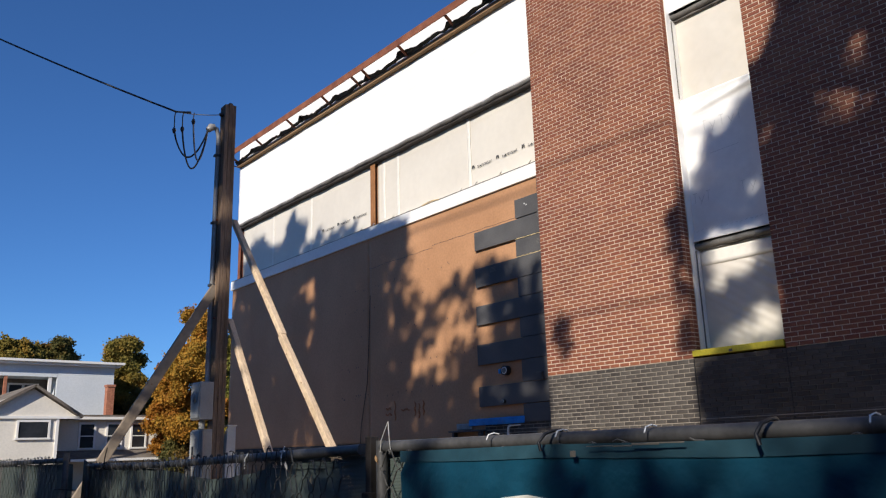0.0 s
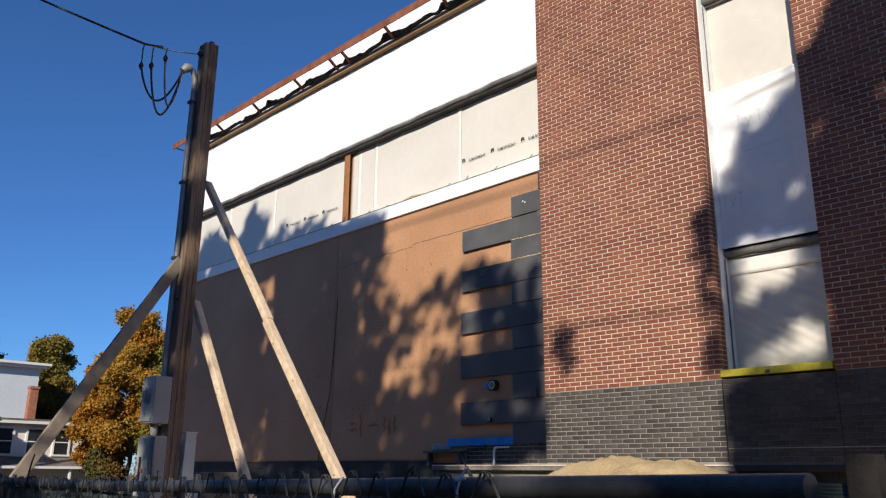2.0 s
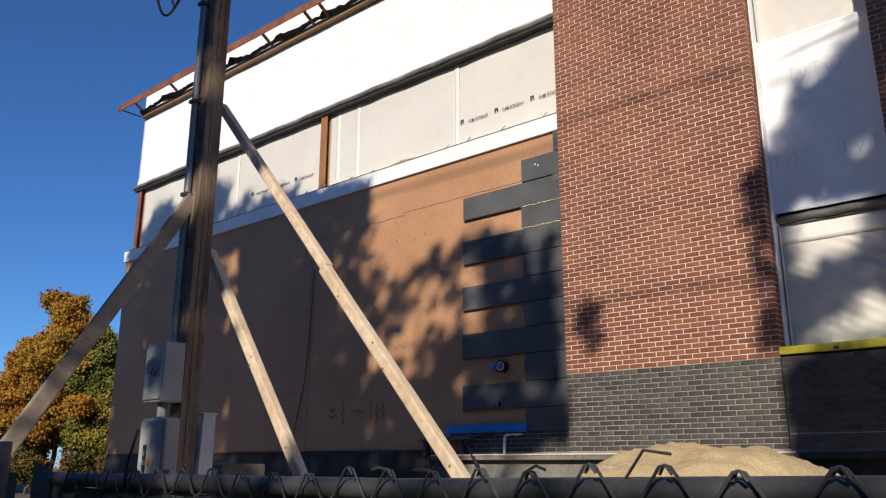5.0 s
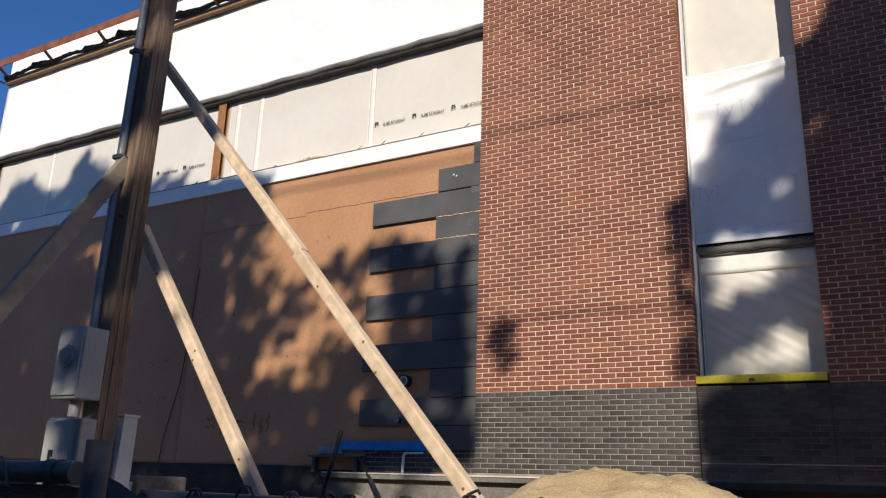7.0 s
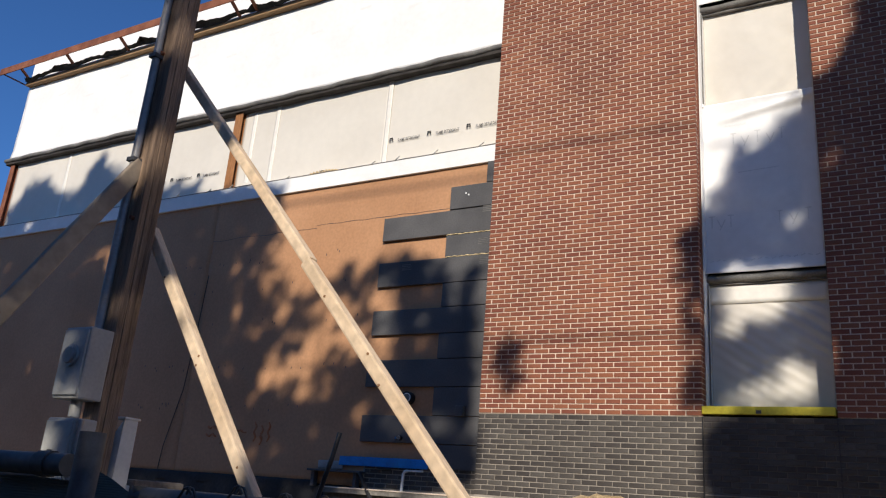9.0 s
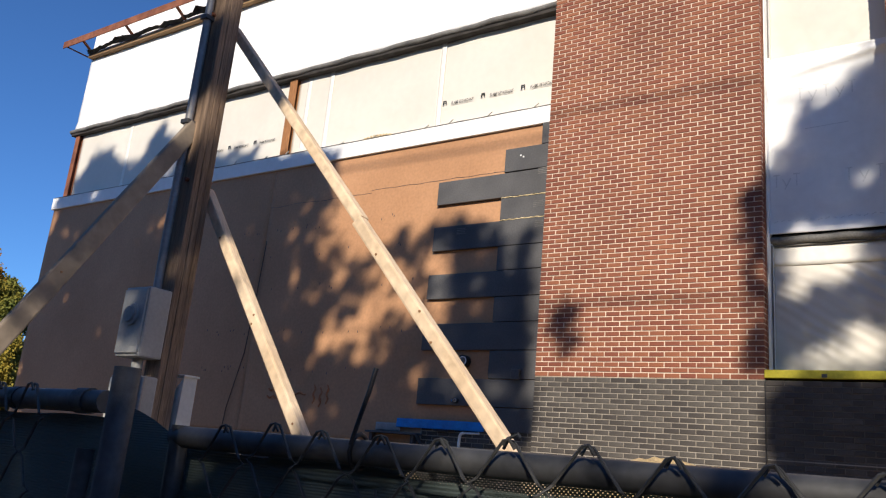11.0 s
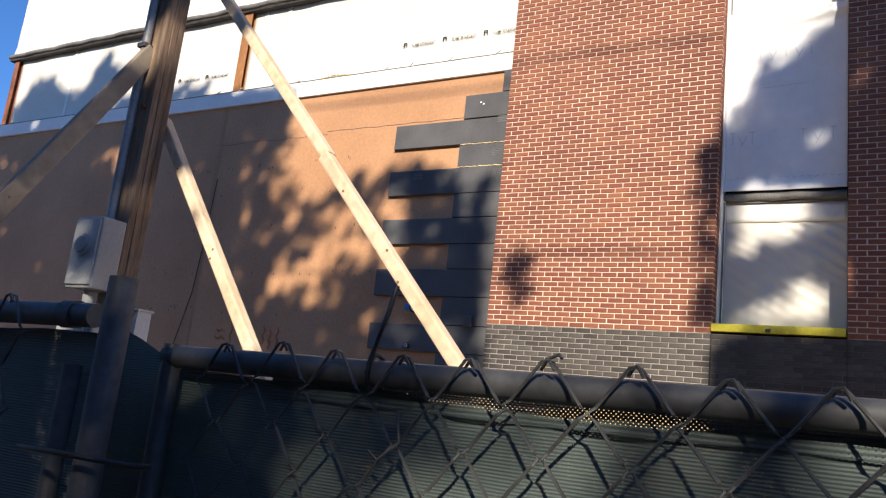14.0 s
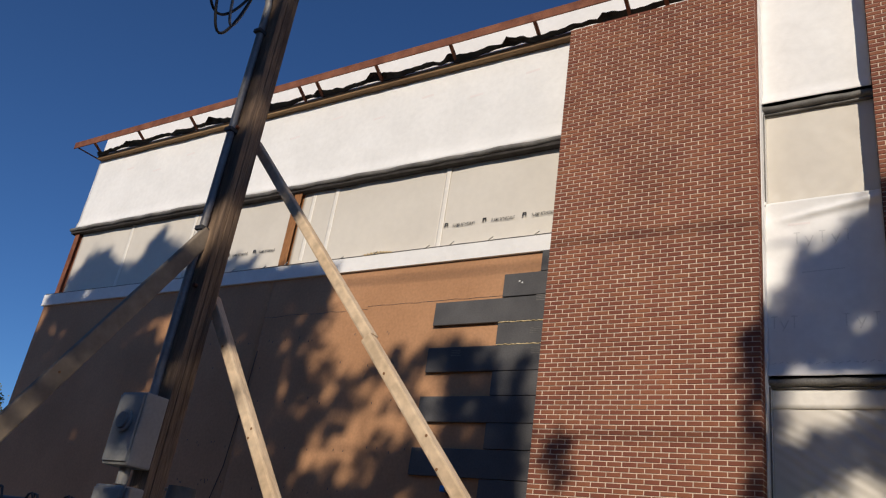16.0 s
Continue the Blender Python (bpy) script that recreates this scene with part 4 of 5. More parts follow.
def screen(name, y0, y1, topz, bottom, off, parent, seed, line=fence_x):
    verts, faces = [], []
    n = int((y1 - y0) / 0.04)
    m = 14
    for i in range(n + 1):
        y = y0 + (y1 - y0) * i / n
        t = topz(y) + 0.006 * noise.noise((y * 6, seed, 0))
        for j in range(m + 1):
            z = bottom + (t - bottom) * j / m
            x = line(y) + off + 0.012 * noise.noise((y * 2.5, z * 2.5, seed)) + 0.004 * math.sin(y * 40 + 3 * z)
            verts.append((x, y, z))
    w = m + 1
    for i in range(n):
        for j in range(m):
            a = i * w + j
            faces.append((a, a + 1, a + w + 1, a + w))
    return raw(name, verts, faces, M_SCREEN, parent, "dark green woven shade cloth", smooth=True)


def rail(name, y0, y1, z0, z1, r, parent, line=fence_x):
    n = max(2, int((y1 - y0) / 0.5))
    return tube(name, [(line(y0 + (y1 - y0) * k / n), y0 + (y1 - y0) * k / n, z0 + (z1 - z0) * k / n) for k in range(n + 1)], r, M_GALV, parent, 14)


def post(name, y, top, r, parent, dx=0.0, mat_=None, label=""):
    return tube(name, [(fence_x(y) + dx, y, -0.2), (fence_x(y) + dx, y, top)], r, mat_ or M_GALV, parent, 14, label)


# panel with the green cloth between the two gate posts
G1 = thing("fence_panel", (fence_x(4), 4.0, 0), "galvanised chain-link fence panel backed with green shade cloth", "fence", "fence panels")
rail("top_rail", 2.22, 4.72, 1.560, 1.519, 0.0175, G1)
rail("top_rail", 4.72, 5.95, 1.519, 1.521, 0.0175, G1)
post("end_post", 5.94, 1.539, 0.016, G1)
post("mid_post", 4.2, 1.52, 0.017, G1, 0.035)
v, f = link_mesh(2.305, 5.93, lambda y: 1.560 - 0.041 * min(1, (y - 2.2) / 2.5) + 0.030 - (0.055 if y < 2.68 else 0), 0.1, 0.0985, 3)
tagged(raw("chain_link", v, f, M_WIRE, G1), kind="stuff")
screen("shade_cloth", 2.2, 6.13, lambda y: 1.560 - 0.041 * min(1, (y - 2.2) / 2.5) - 0.0165 - 0.065 * math.exp(-((y - 3.7) / 0.7) ** 2) - 0.014 * math.exp(-((y - 2.65) / 0.4) ** 2) - 0.014 * math.exp(-((y - 5.30) / 0.22) ** 4) + 0.065 * max(0, min(1, (y - 5.92) / 0.2)), 0.05, 0.022, G1, 1.0)
def hem(y0, y1, base, line, off, parent):
    verts, faces = [], []
    n = int((y1 - y0) / 0.03)
    for k in range(n + 1):
        y = y0 + (y1 - y0) * k / n
        z = base(y) + 0.004 * noise.noise((y * 7, 1, 1))
        x = line(y) + off + 0.003 * math.sin(y * 31)
        verts += [(x, y, z - 0.020), (x, y, z + 0.018)]
    for k in range(n):
        faces.append((2 * k, 2 * k + 1, 2 * k + 3, 2 * k + 2))
    raw("cloth_hem", verts, faces, M_HEM, parent, "open mesh hem of the shade cloth")


hem(2.25, 3.1, lambda y: 1.540 - 0.017 * (y - 2.2) - 0.014 * math.exp(-((y - 2.65) / 0.4) ** 2), fence_x, 0.019, G1)
hem(4.95, 5.75, lambda y: 1.497, fence_x, 0.016, G1)
for y, lean in ((5.56, 0.0),):
    x = fence_x(y)
    ring = [(x + 0.021 * math.cos(c), y, 1.521 + 0.024 * math.sin(c)) for c in [q * math.pi / 6 for q in range(13)]]
    tube("cable_tie", ring, 0.0035, M_BLACK, G1, 6, "black cable tie")
    tube("tie_tail", [(x - 0.02, y, 1.53), (x - 0.02, y - 0.012, 1.57), (x - 0.018, y - 0.02, 1.60), (x - 0.012, y - 0.024, 1.635)], 0.0035, M_BLACK, G1, 6)
x = fence_x(2.81)
tube("white_tie", [(x - 0.024, 2.82, 1.515), (x - 0.03, 2.812, 1.545), (x - 0.028, 2.808, 1.563), (x - 0.026, 2.80, 1.576), (x - 0.026, 2.795, 1.582)], 0.0021, M_WHITE, G1, 6, "white cable tie")
tube("tie_knot", [(x - 0.032, 2.815, 1.563), (x - 0.024, 2.80, 1.566)], 0.0038, M_WHITE, G1, 6)
for y in (3.2,):
    x = fence_x(y)
    tube("white_tie", [(x - 0.02, y + 0.02, 1.50), (x - 0.024, y + 0.01, 1.54), (x - 0.015, y - 0.005, 1.565)], 0.0025, M_WHITE, G1, 6, "white cable tie")
tube("loose_wire", [(fence_x(4.3), 4.3, 1.53), (fence_x(4.3) - 0.03, 4.25, 1.575), (fence_x(4.2) - 0.03, 4.21, 1.57)], 0.002, M_WIRE, G1, 5)
tube("loose_wire", [(fence_x(5.5) - 0.032, 5.5, 1.475), (fence_x(5.5) - 0.036, 5.49, 1.44), (fence_x(5.5) - 0.034, 5.52, 1.415), (fence_x(5.5) - 0.034, 5.535, 1.425)], 0.002, M_WIRE, G1, 5)

# next panel, further along
G2 = thing("fence_panel", (far_x(7), 8.0, 0), "chain-link fence panel with green cloth, further along", "fence", "fence panels")
rail("top_rail", 5.96, 16.0, 1.562, 1.53, 0.0175, G2, far_x)
post("gate_post", 5.87, 1.610, 0.0195, G2, -0.168, M_POSTBROWN, "dark steel gate post")
post("end_post", 5.99, 1.49, 0.014, G2, -0.132)
tube("collar", [(far_x(6.0), 6.0, 1.562), (far_x(6.03), 6.03, 1.562)], 0.0205, M_WIRE, G2, 12, "pipe collar")
tube("collar", [(far_x(6.2), 6.2, 1.561), (far_x(6.22), 6.215, 1.561)], 0.0195, M_BLACK, G2, 12)
for y in (8.0, 10.6, 13.2, 15.8):
    post("line_post", y, 1.58, 0.02, G2, -0.10)
v, f = link_mesh(6.08, 16.0, 1.590, 0.1, 0.0985, 4, far_x)
tagged(raw("chain_link", v, f, M_WIRE, G2), kind="stuff")
screen("shade_cloth", 5.92, 16.0, lambda y: 1.54, 0.05, 0.022, G2, 2.0, far_x)
tube("lock_wire", [(1.722, 5.958, 1.379), (1.706, 5.86, 1.382), (1.727, 5.817, 1.379), (1.771, 5.793, 1.373), (1.80, 5.80, 1.372)], 0.004, M_BLACK, G2, 6, "black wire tying the panels")

# panel with the teal banner
G3 = thing("fence_panel", (fence_x(0), 0.0, 0), "chain-link fence panel carrying a teal banner", "fence", "fence panels")
rail("top_rail", -6.0, 2.10, 1.572, 1.566, 0.0175, G3)
post("end_post", 2.105, 1.585, 0.018, G3)
post("line_post", -0.9, 1.59, 0.02, G3, 0.03)
post("line_post", -3.9, 1.59, 0.02, G3, 0.03)
part("channel_post", boxes((fence_x(2.2) - 0.016, fence_x(2.2) - 0.010, 2.142, 2.174, -0.2, 1.597), (fence_x(2.2) - 0.01, fence_x(2.2) + 0.012, 2.142, 2.147, -0.2, 1.597), (fence_x(2.2) - 0.01, fence_x(2.2) + 0.012, 2.169, 2.174, -0.2, 1.597)), M_CHANNEL, G3, "dark steel channel post")
part("clamp", boxes((fence_x(2.2) - 0.026, fence_x(2.2) + 0.02, 2.132, 2.184, 1.38, 1.43), bevel=0.004), M_CHANNEL, G3)
v, f = link_mesh(-6.0, 2.08, 1.553, 0.1, 0.0985, 5)
tagged(raw("chain_link", v, f, M_WIRE, G3), kind="stuff")
screen("shade_cloth", -6.0, 2.25, lambda y: 1.566, 0.05, 0.022, G3, 3.0)
for y in (1.36, 0.807, -0.3):
    x = fence_x(y)
    tube("cable_tie", [(x - 0.076, y - 0.004, 1.54), (x - 0.076, y + 0.002, 1.56), (x - 0.055, y, 1.58), (x - 0.024, y, 1.587), (x, y, 1.589), (x + 0.02, y, 1.575)], 0.0042, M_BLACK, G3, 6, "black cable tie")
for y in (1.575, 1.335, 1.08, 0.615):
    x = fence_x(y)
    tube("white_tie", [(x - 0.046, y, 1.572), (x - 0.036, y + 0.002, 1.585), (x - 0.018, y, 1.589), (x, y, 1.586)], 0.0018, M_WHITE, G3, 6, "white cable tie")
tube("white_tie", [(fence_x(2.0) - 0.022, 2.082, 1.55), (fence_x(2.0) - 0.025, 2.072, 1.585), (fence_x(2.0) - 0.025, 2.044, 1.628), (fence_x(2.0) - 0.022, 2.040, 1.64), (fence_x(1.9) - 0.024, 2.032, 1.59), (fence_x(1.9) - 0.02, 2.03, 1.55)], 0.0014, M_BOXGREY, G3, 6, "white cable tie")


def build_banner():
    t = thing("banner", (fence_x(0) - 0.04, 0, 0.6), "teal vinyl banner with cream shapes tied to the fence", "banner")
    verts, faces = [], []
    n, m = 150, 20
    for i in range(n + 1):
        y = -5.0 + 6.955 * i / n
        topz = 1.553 + 0.001 * (1.955 - y) - 0.004 * abs(math.sin((y - 0.4) * 3.2)) - 0.06 * max(0, 1 - (1.955 - y) / 0.03) ** 2
        for j in range(m + 1):
            z = 0.35 + (topz - 0.35) * j / m
            verts.append((fence_x(y) - 0.04 - 0.016 * noise.noise((y * 1.7, z * 2, 1)) - 0.007 * noise.noise((y * 6 + z * 4, z * 1.5, 6)), y, z))
    w = m + 1
    for i in range(n):
        for j in range(m):
            a = i * w + j
            faces.append((a, a + 1, a + w + 1, a + w))
    raw("vinyl", verts, faces, M_TEAL, t, smooth=True)
    hv = []
    for i in range(n + 1):
        y = -5.0 + 6.95 * i / n
        topz = 1.553 + 0.001 * (1.955 - y) - 0.004 * abs(math.sin((y - 0.4) * 3.2))
        for z in (topz - 0.030 - 0.003 * noise.noise((y * 4, 1, 1)), topz + 0.002):
            hv.append((fence_x(y) - 0.044 - 0.016 * noise.noise((y * 1.7, z * 2, 1)) - 0.007 * noise.noise((y * 6 + z * 4, z * 1.5, 6)), y, z))
    raw("hem", hv, [(2 * i, 2 * i + 1, 2 * i + 3, 2 * i + 2) for i in range(n)], M_TEALHEM, t, "dusty paler hem along the top", smooth=True)
    for ya, yb, z, h in ((1.03, 1.10, 1.547, 0.005), (1.10, 1.15, 1.545, 0.003), (0.97, 1.03, 1.549, 0.003), (1.15, 1.225, 1.5465, 0.002), (1.258, 1.274, 1.525, 0.014)):
        part("worn_fold", boxes((fence_x(ya) - 0.0675, fence_x(ya) - 0.065, ya, yb, z, z + h), bevel=0.001), M_CONC, t, "worn fold line")

    def arc(y, z, r, r2, a0, a1):
        vs, fs = [], []
        for q in range(33):
            c = a0 + (a1 - a0) * q / 32
            for rr in (r, r2):
                yy = y + rr * math.cos(c)
                vs.append((fence_x(yy) - 0.066, yy, z + rr * math.sin(c)))
        for q in range(32):
            fs.append((2 * q, 2 * q + 1, 2 * q + 3, 2 * q + 2))
        raw("printed_shape", vs, fs, M_BANNERLIGHT, t, "cream printed arc")

    arc(1.42, 1.0, 0.44, 0.0, 0, 2 * math.pi)
    arc(0.2, 0.98, 0.36, 0.26, 0, 2 * math.pi)
    arc(-1.4, 0.98, 0.36, 0.26, 0, 2 * math.pi)
    for y in (0.78, 0.64):
        part("printed_shape", boxes((fence_x(y) - 0.067, fence_x(y) - 0.064, y - 0.03, y + 0.03, 1.30, 1.42)), M_BANNERLIGHT, t, "pale printed patch")


build_banner()


def dry_leaf(x, y, z, size, lean, mat_, label):
    t = thing("dry_leaf", (x, y, z), label, "leaf", "caught leaves")
    rows_ = ((-0.5, 0.02), (-0.25, 0.26), (0.05, 0.34), (0.3, 0.2), (0.5, 0.02))
    vs = []
    for u, wv in rows_:
        for s in (-1, 0, 1):
            vs.append((x - 0.25 * size * abs(s) * wv - 0.1 * size * u * u, y + size * (wv * s + lean * u), z + size * u))
    fs = [(3 * k + q, 3 * k + q + 1, 3 * k + q + 4, 3 * k + q + 3) for k in range(4) for q in range(2)]
    raw("blade", vs, fs, mat_, t, smooth=True)
    tube("stalk", [(x, y - lean * size * 0.5, z - size * 0.5), (x + 0.004, y - lean * size * 0.7, z - size * 0.75)], 0.0008, M_KNOT, t, 5)


dry_leaf(1.70, 2.775, 1.512, 0.03, 0.5, M_BANNERLIGHT, "curled pale dry leaf caught on the fence mesh")
dry_leaf(1.675, 2.549, 1.464, 0.032, 0.1, M_FOAM, "narrow tan dry leaf stuck to the green cloth")
dry_leaf(1.64, 2.105, 1.53, 0.022, 0.3, M_NAILER, "small brown dry leaf caught under the rail")


# ---- trees ----
def crown(name, blobs, leaf, material, parent, seed, clump=0.45, spread=0.0, spray=26):
    """blobs: (x, y, z, rx, ry, rz, leaves)"""
    rng = np.random.default_rng(seed)
    quads = []
    for x, y, z, rx, ry, rz, count in blobs:
        groups = max(2, int(count / spray))
        d = rng.normal(size=(groups, 3))
        d /= np.linalg.norm(d, axis=1)[:, None]
        c = d * (rng.random(groups) ** 0.42)[:, None] * (rx, ry, rz) + (x, y, z)
        c = c + np.array(SUN)[None, :] * rng.uniform(-spread, spread, groups)[:, None]
        who = rng.integers(0, groups, count)
        p = c[who] + rng.normal(size=(count, 3)) * clump * 0.5
        quads.append(p)
    p = np.concatenate(quads)
    n = len(p)
    a = rng.normal(size=(n, 3))
    a /= np.linalg.norm(a, axis=1)[:, None]
    b = np.cross(a, rng.normal(size=(n, 3)))
    b /= np.linalg.norm(b, axis=1)[:, None]
    s = leaf * (0.6 + 0.8 * rng.random(n))[:, None]
    fold = np.cross(a, b) * s * 0.15
    verts = np.stack([p - a * s * 0.5, p + b * s * 0.36 + fold, p + a * s * 0.5, p - b * s * 0.36 + fold], 1).reshape(-1, 3)
    faces = np.arange(4 * n).reshape(-1, 4)
    ob = raw(name, verts.tolist(), faces.tolist(), material, parent)
    return tagged(ob, kind="stuff")


def limbs(name, foot, fork, ends, r, material, parent):
    verts, faces = [], []
    foot, fork = Vector(foot), Vector(fork)
    mid = foot.lerp(fork, 0.5) + Vector((0.15, -0.1, 0))
    tube_data([foot - Vector((0, 0, 0.2)), foot + Vector((0, 0, 0.3)), mid, fork], [r * 1.5, r * 1.1, r * 0.9, r * 0.75], 10, verts, faces)
    tr = raw("trunk", verts, faces, material, parent, smooth=True)
    for e in ends:
        e = Vector(e)
        k = fork.lerp(e, 0.5) + Vector((0.2, -0.2, 0.35))
        v2, f2 = tube_data([fork - Vector((0, 0, 0.15)), fork.lerp(k, 0.6), k, e], [r * 0.4, r * 0.22, r * 0.12, r * 0.04], 7)
        raw("limb", v2, f2, material, parent, smooth=True)
    return tr


def shade_blobs(rows, depth, seed):
    """clumps of a crown, given by where their shade falls (y, z, half sizes, thickness of foliage)"""
    rng = random.Random(seed)
    made = []
    for y, z, ry, rz, dens in rows:
        if y > 10 or (5.6 < y < 7 and z > 2.8):
            y, z = y - 0.17, z + 0.20
        s = depth + rng.uniform(-1.0, 1.0)
        count = int(dens * math.pi * (ry + 0.1) * (rz + 0.1) / 0.0065)
        made.append((11 - s, y - 0.5 * s, z + 0.57 * s, 0.25, ry, rz, max(4, count)))
    return made


# street trees behind the camera, whose shade falls on the building
t1 = thing("street_tree", (-6.5, 5.6, 0), "tall street tree across the pavement, casting dappled shade", "tree", "street trees")
rows = [(21.4, 4.2, 3.0, 2.6, 9), (21.6, 2.2, 3.0, 0.8, 7), (10.6, 2.1, 0.7, 0.25, 3), (23.5, 5.0, 0.4, 2.4, 4), (20.9, 6.45, 2.6, 0.42, 7),
        (20.0, 1.1, 4.5, 0.5, 4), (14.6, 1.2, 1.8, 0.4, 4)]


def dapple(y0, y1, z0, z1, cover, step=0.19, freq=1.9, seed=0.0, dens=4.0):
    """sprays of leaves, their gaps as large as the patches of sun between them"""
    rng = random.Random(int(seed * 10) + 5)
    made = []
    y = y0
    while y < y1:
        z = z0
        while z < z1:
            thin = noise.noise((y * freq + seed, z * freq * 0.85 + 0.35 * y, seed)) - cover(y, z)
            if 0 <= thin < 0.16:
                made.append((y, z, step * 0.5, step * 0.5, dens * (0.30 - 1.5 * thin)))
            if thin < 0:
                made.append((y + rng.uniform(-0.05, 0.05), z + rng.uniform(-0.05, 0.05), step * 0.5, step * 0.5, dens))
            z += step
        y += step
    return made


def sun_gaps():
    """gaps between the sprays: (y, z, half width, half height)"""
    rng = random.Random(12)
    made = []
    for y0, y1, z0, z1, count, small, large in ((12.5, 15.4, 2.9, 6.2, 120, 0.09, 0.17), (10.6, 12.4, 2.4, 4.9, 42, 0.11, 0.2), (11.8, 13.6, 3.3, 5.2, 34, 0.10, 0.19), (14.9, 17.6, 5.4, 6.7, 8, 0.09, 0.14), (13.2, 14.8, 4.4, 6.0, 24, 0.10, 0.18), (14.4, 15.6, 3.4, 5.6, 10, 0.09, 0.15),
                                                (15.2, 17.6, 2.1, 5.4, 6, 0.10, 0.15), (12.9, 14.5, 3.1, 4.2, 12, 0.10, 0.17), (12.4, 15.6, 2.0, 3.0, 22, 0.08, 0.14), (18.4, 21.0, 3.2, 5.6, 4, 0.12, 0.16)):
        for k in range(count):
            r = rng.uniform(small, large)
            made.append((rng.uniform(y0, y1), rng.uniform(z0, z1), r * rng.uniform(0.8, 1.1), r * rng.uniform(0.9, 1.4)))
    return made


GAPS = sun_gaps()
RIM = ((9.9, 4.7), (10.5, 4.9), (11.0, 4.95), (11.7, 5.35), (12.4, 5.25), (12.95, 5.2), (13.4, 5.0), (13.8, 4.95), (14.3, 5.5), (14.55, 6.1), (14.62, 6.8), (15.2, 7.0), (19.0, 7.0))


def on_sheathing(y, z):
    if y < 10.7 and z < 2.5:
        return -1
    for (ya, za), (yb, zb) in zip(RIM, RIM[1:]):
        if ya <= y < yb and z > za + (zb - za) * (y - ya) / (yb - ya) + 0.16 * noise.noise((y * 3.1, z * 2, 8)):
            return -1
    for gy, gz, ry, rz in GAPS:
        if ((y - gy - 0.3 * (z - gz)) / ry) ** 2 + ((z - gz) / rz) ** 2 < 1:
            return -1
    return 1.0


def on_ribbon(y, z):
    rim = 7.55 + 0.3 * noise.noise((y * 2.3, 1, 3)) + 1.15 * math.exp(-((y - 20.3) / 0.65) ** 2) + 0.95 * math.exp(-((y - 22.5) / 0.65) ** 2)
    return 0.2 if z < min(rim + 0.25 * noise.noise((y * 7, z * 5, 3)), 7.1 + 0.5 * max(0, y - 16.4)) else -1



rows += dapple(10.44, 18.7, 1.8, 6.95, on_sheathing, step=0.105, dens=1.7) + dapple(16.3, 23.6, 6.75, 8.95, on_ribbon, step=0.16, freq=3.2, seed=3.0, dens=2.6)
b1 = shade_blobs(rows, 17.5, 1)
# lower boughs over the pavement, the pole and the fence
b1 += [(-6.3, 3.8, z + 6.0, 0.3, 0.25, 0.32, 330) for z in (1.6, 2.2, 3.2, 4.2, 5.3)]
b1 += [(-6.0, y, 5.95, 0.6, 0.7, 0.42, k) for y, k in ((-0.9, 230), (-0.1, 170))] + [(-6.0, 2.25, 5.95, 0.6, 0.5, 0.42, 460)]
b1 += [(-6.0, -1.45, 5.7, 0.5, 0.45, 0.5, 190), (-6.0, -0.9, 5.55, 0.5, 0.4, 0.3, 220), (-6.0, -0.1, 5.55, 0.5, 0.4, 0.3, 220)]
b1 += [(-6.0, 0.35, 5.45, 0.5, 0.4, 0.4, 160)]
b1 += [(-6.2, 3.5, 10.2, 0.3, 0.3, 0.4, 300), (-6.2, 4.25, 8.42, 0.3, 0.4, 0.42, 420), (-6.2, 4.65, 7.75, 0.3, 0.28, 0.5, 240)]
b1 += [(-6.0, 3.3, 6.2, 0.6, 1.3, 0.4, 620), (-6.2, 2.3, 7.6, 0.3, 0.4, 0.3, 420)]
crown("crown", b1, 0.15, M_LEAF_Y, t1, 2, 0.15, 1.5)
# thin outer twigs, half shading the fence
crown("twig_leaves", [(-6.0, 1.5, 5.64, 0.9, 1.1, 0.46, 1200), (-6.0, 2.1, 5.7, 0.8, 0.35, 0.5, 330)], 0.09, M_LEAF_Y, t1, 6, 0.1, 1.2, 3)
limbs("limbs", (-6.5, 5.6, 0), (-6.4, 5.6, 6.0), [b[:3] for b in b1[:12] + b1[12::40]], 0.30, M_BARK, t1)
t2 = thing("street_tree", (-5.6, -3.6, 0), "smaller street tree shading the window bay and one brick pier", "tree", "street trees")
rows = [(9.66, 3.60, 0.12, 0.17, 4), (9.48, 3.32, 0.05, 0.10, 4), (2.6, 5.5, 0.9, 2.9, 3), (3.4, 9.0, 1.0, 1.0, 1.5)]


def on_bay(y, z):
    if z > 4.72:
        rim = 5.92 if z > 6.52 else 6.5 + 0.12 * (6.5 - z) if z > 5.75 else 6.6 + 1.0 * (5.75 - z)
        if y > rim + 0.14 * noise.noise((y * 3, z * 4, 5)) + 0.1 * noise.noise((y * 9, z * 9, 2)) or z > 6.95 or z < 4.76:
            return -1
        return -0.03 if ((y - 5.75 + 0.3 * (z - 5.5)) / 0.30) ** 2 + ((z - 5.5) / 0.28) ** 2 < 1 + noise.noise((y * 6, z * 6, 3)) else 1.0
    band = 3.42 + 0.5 * (6.95 - y) + 0.1 * noise.noise((y * 3, 2, 2))
    if z > band + 0.34:
        return -1
    if z > band - 0.32:
        return 0.6
    return -1 if y < 6.0 and z > 3.0 else -0.02


def on_pier(y, z):
    if z > 6.9 + 1.2 * (5.5 - y) + 0.5 * noise.noise((y * 2, z * 2, 4)):
        return -1
    if ((y - 5.0) / 0.55) ** 2 + ((z - 3.5) / 0.38) ** 2 < 1:
        return 0.1
    if ((y - 4.3) / 0.5) ** 2 + ((z - 6.0) / 0.3) ** 2 < 1 or ((y - 5.25) / 0.2) ** 2 + ((z - 6.25) / 0.35) ** 2 < 1:
        return -0.12
    return 0.34


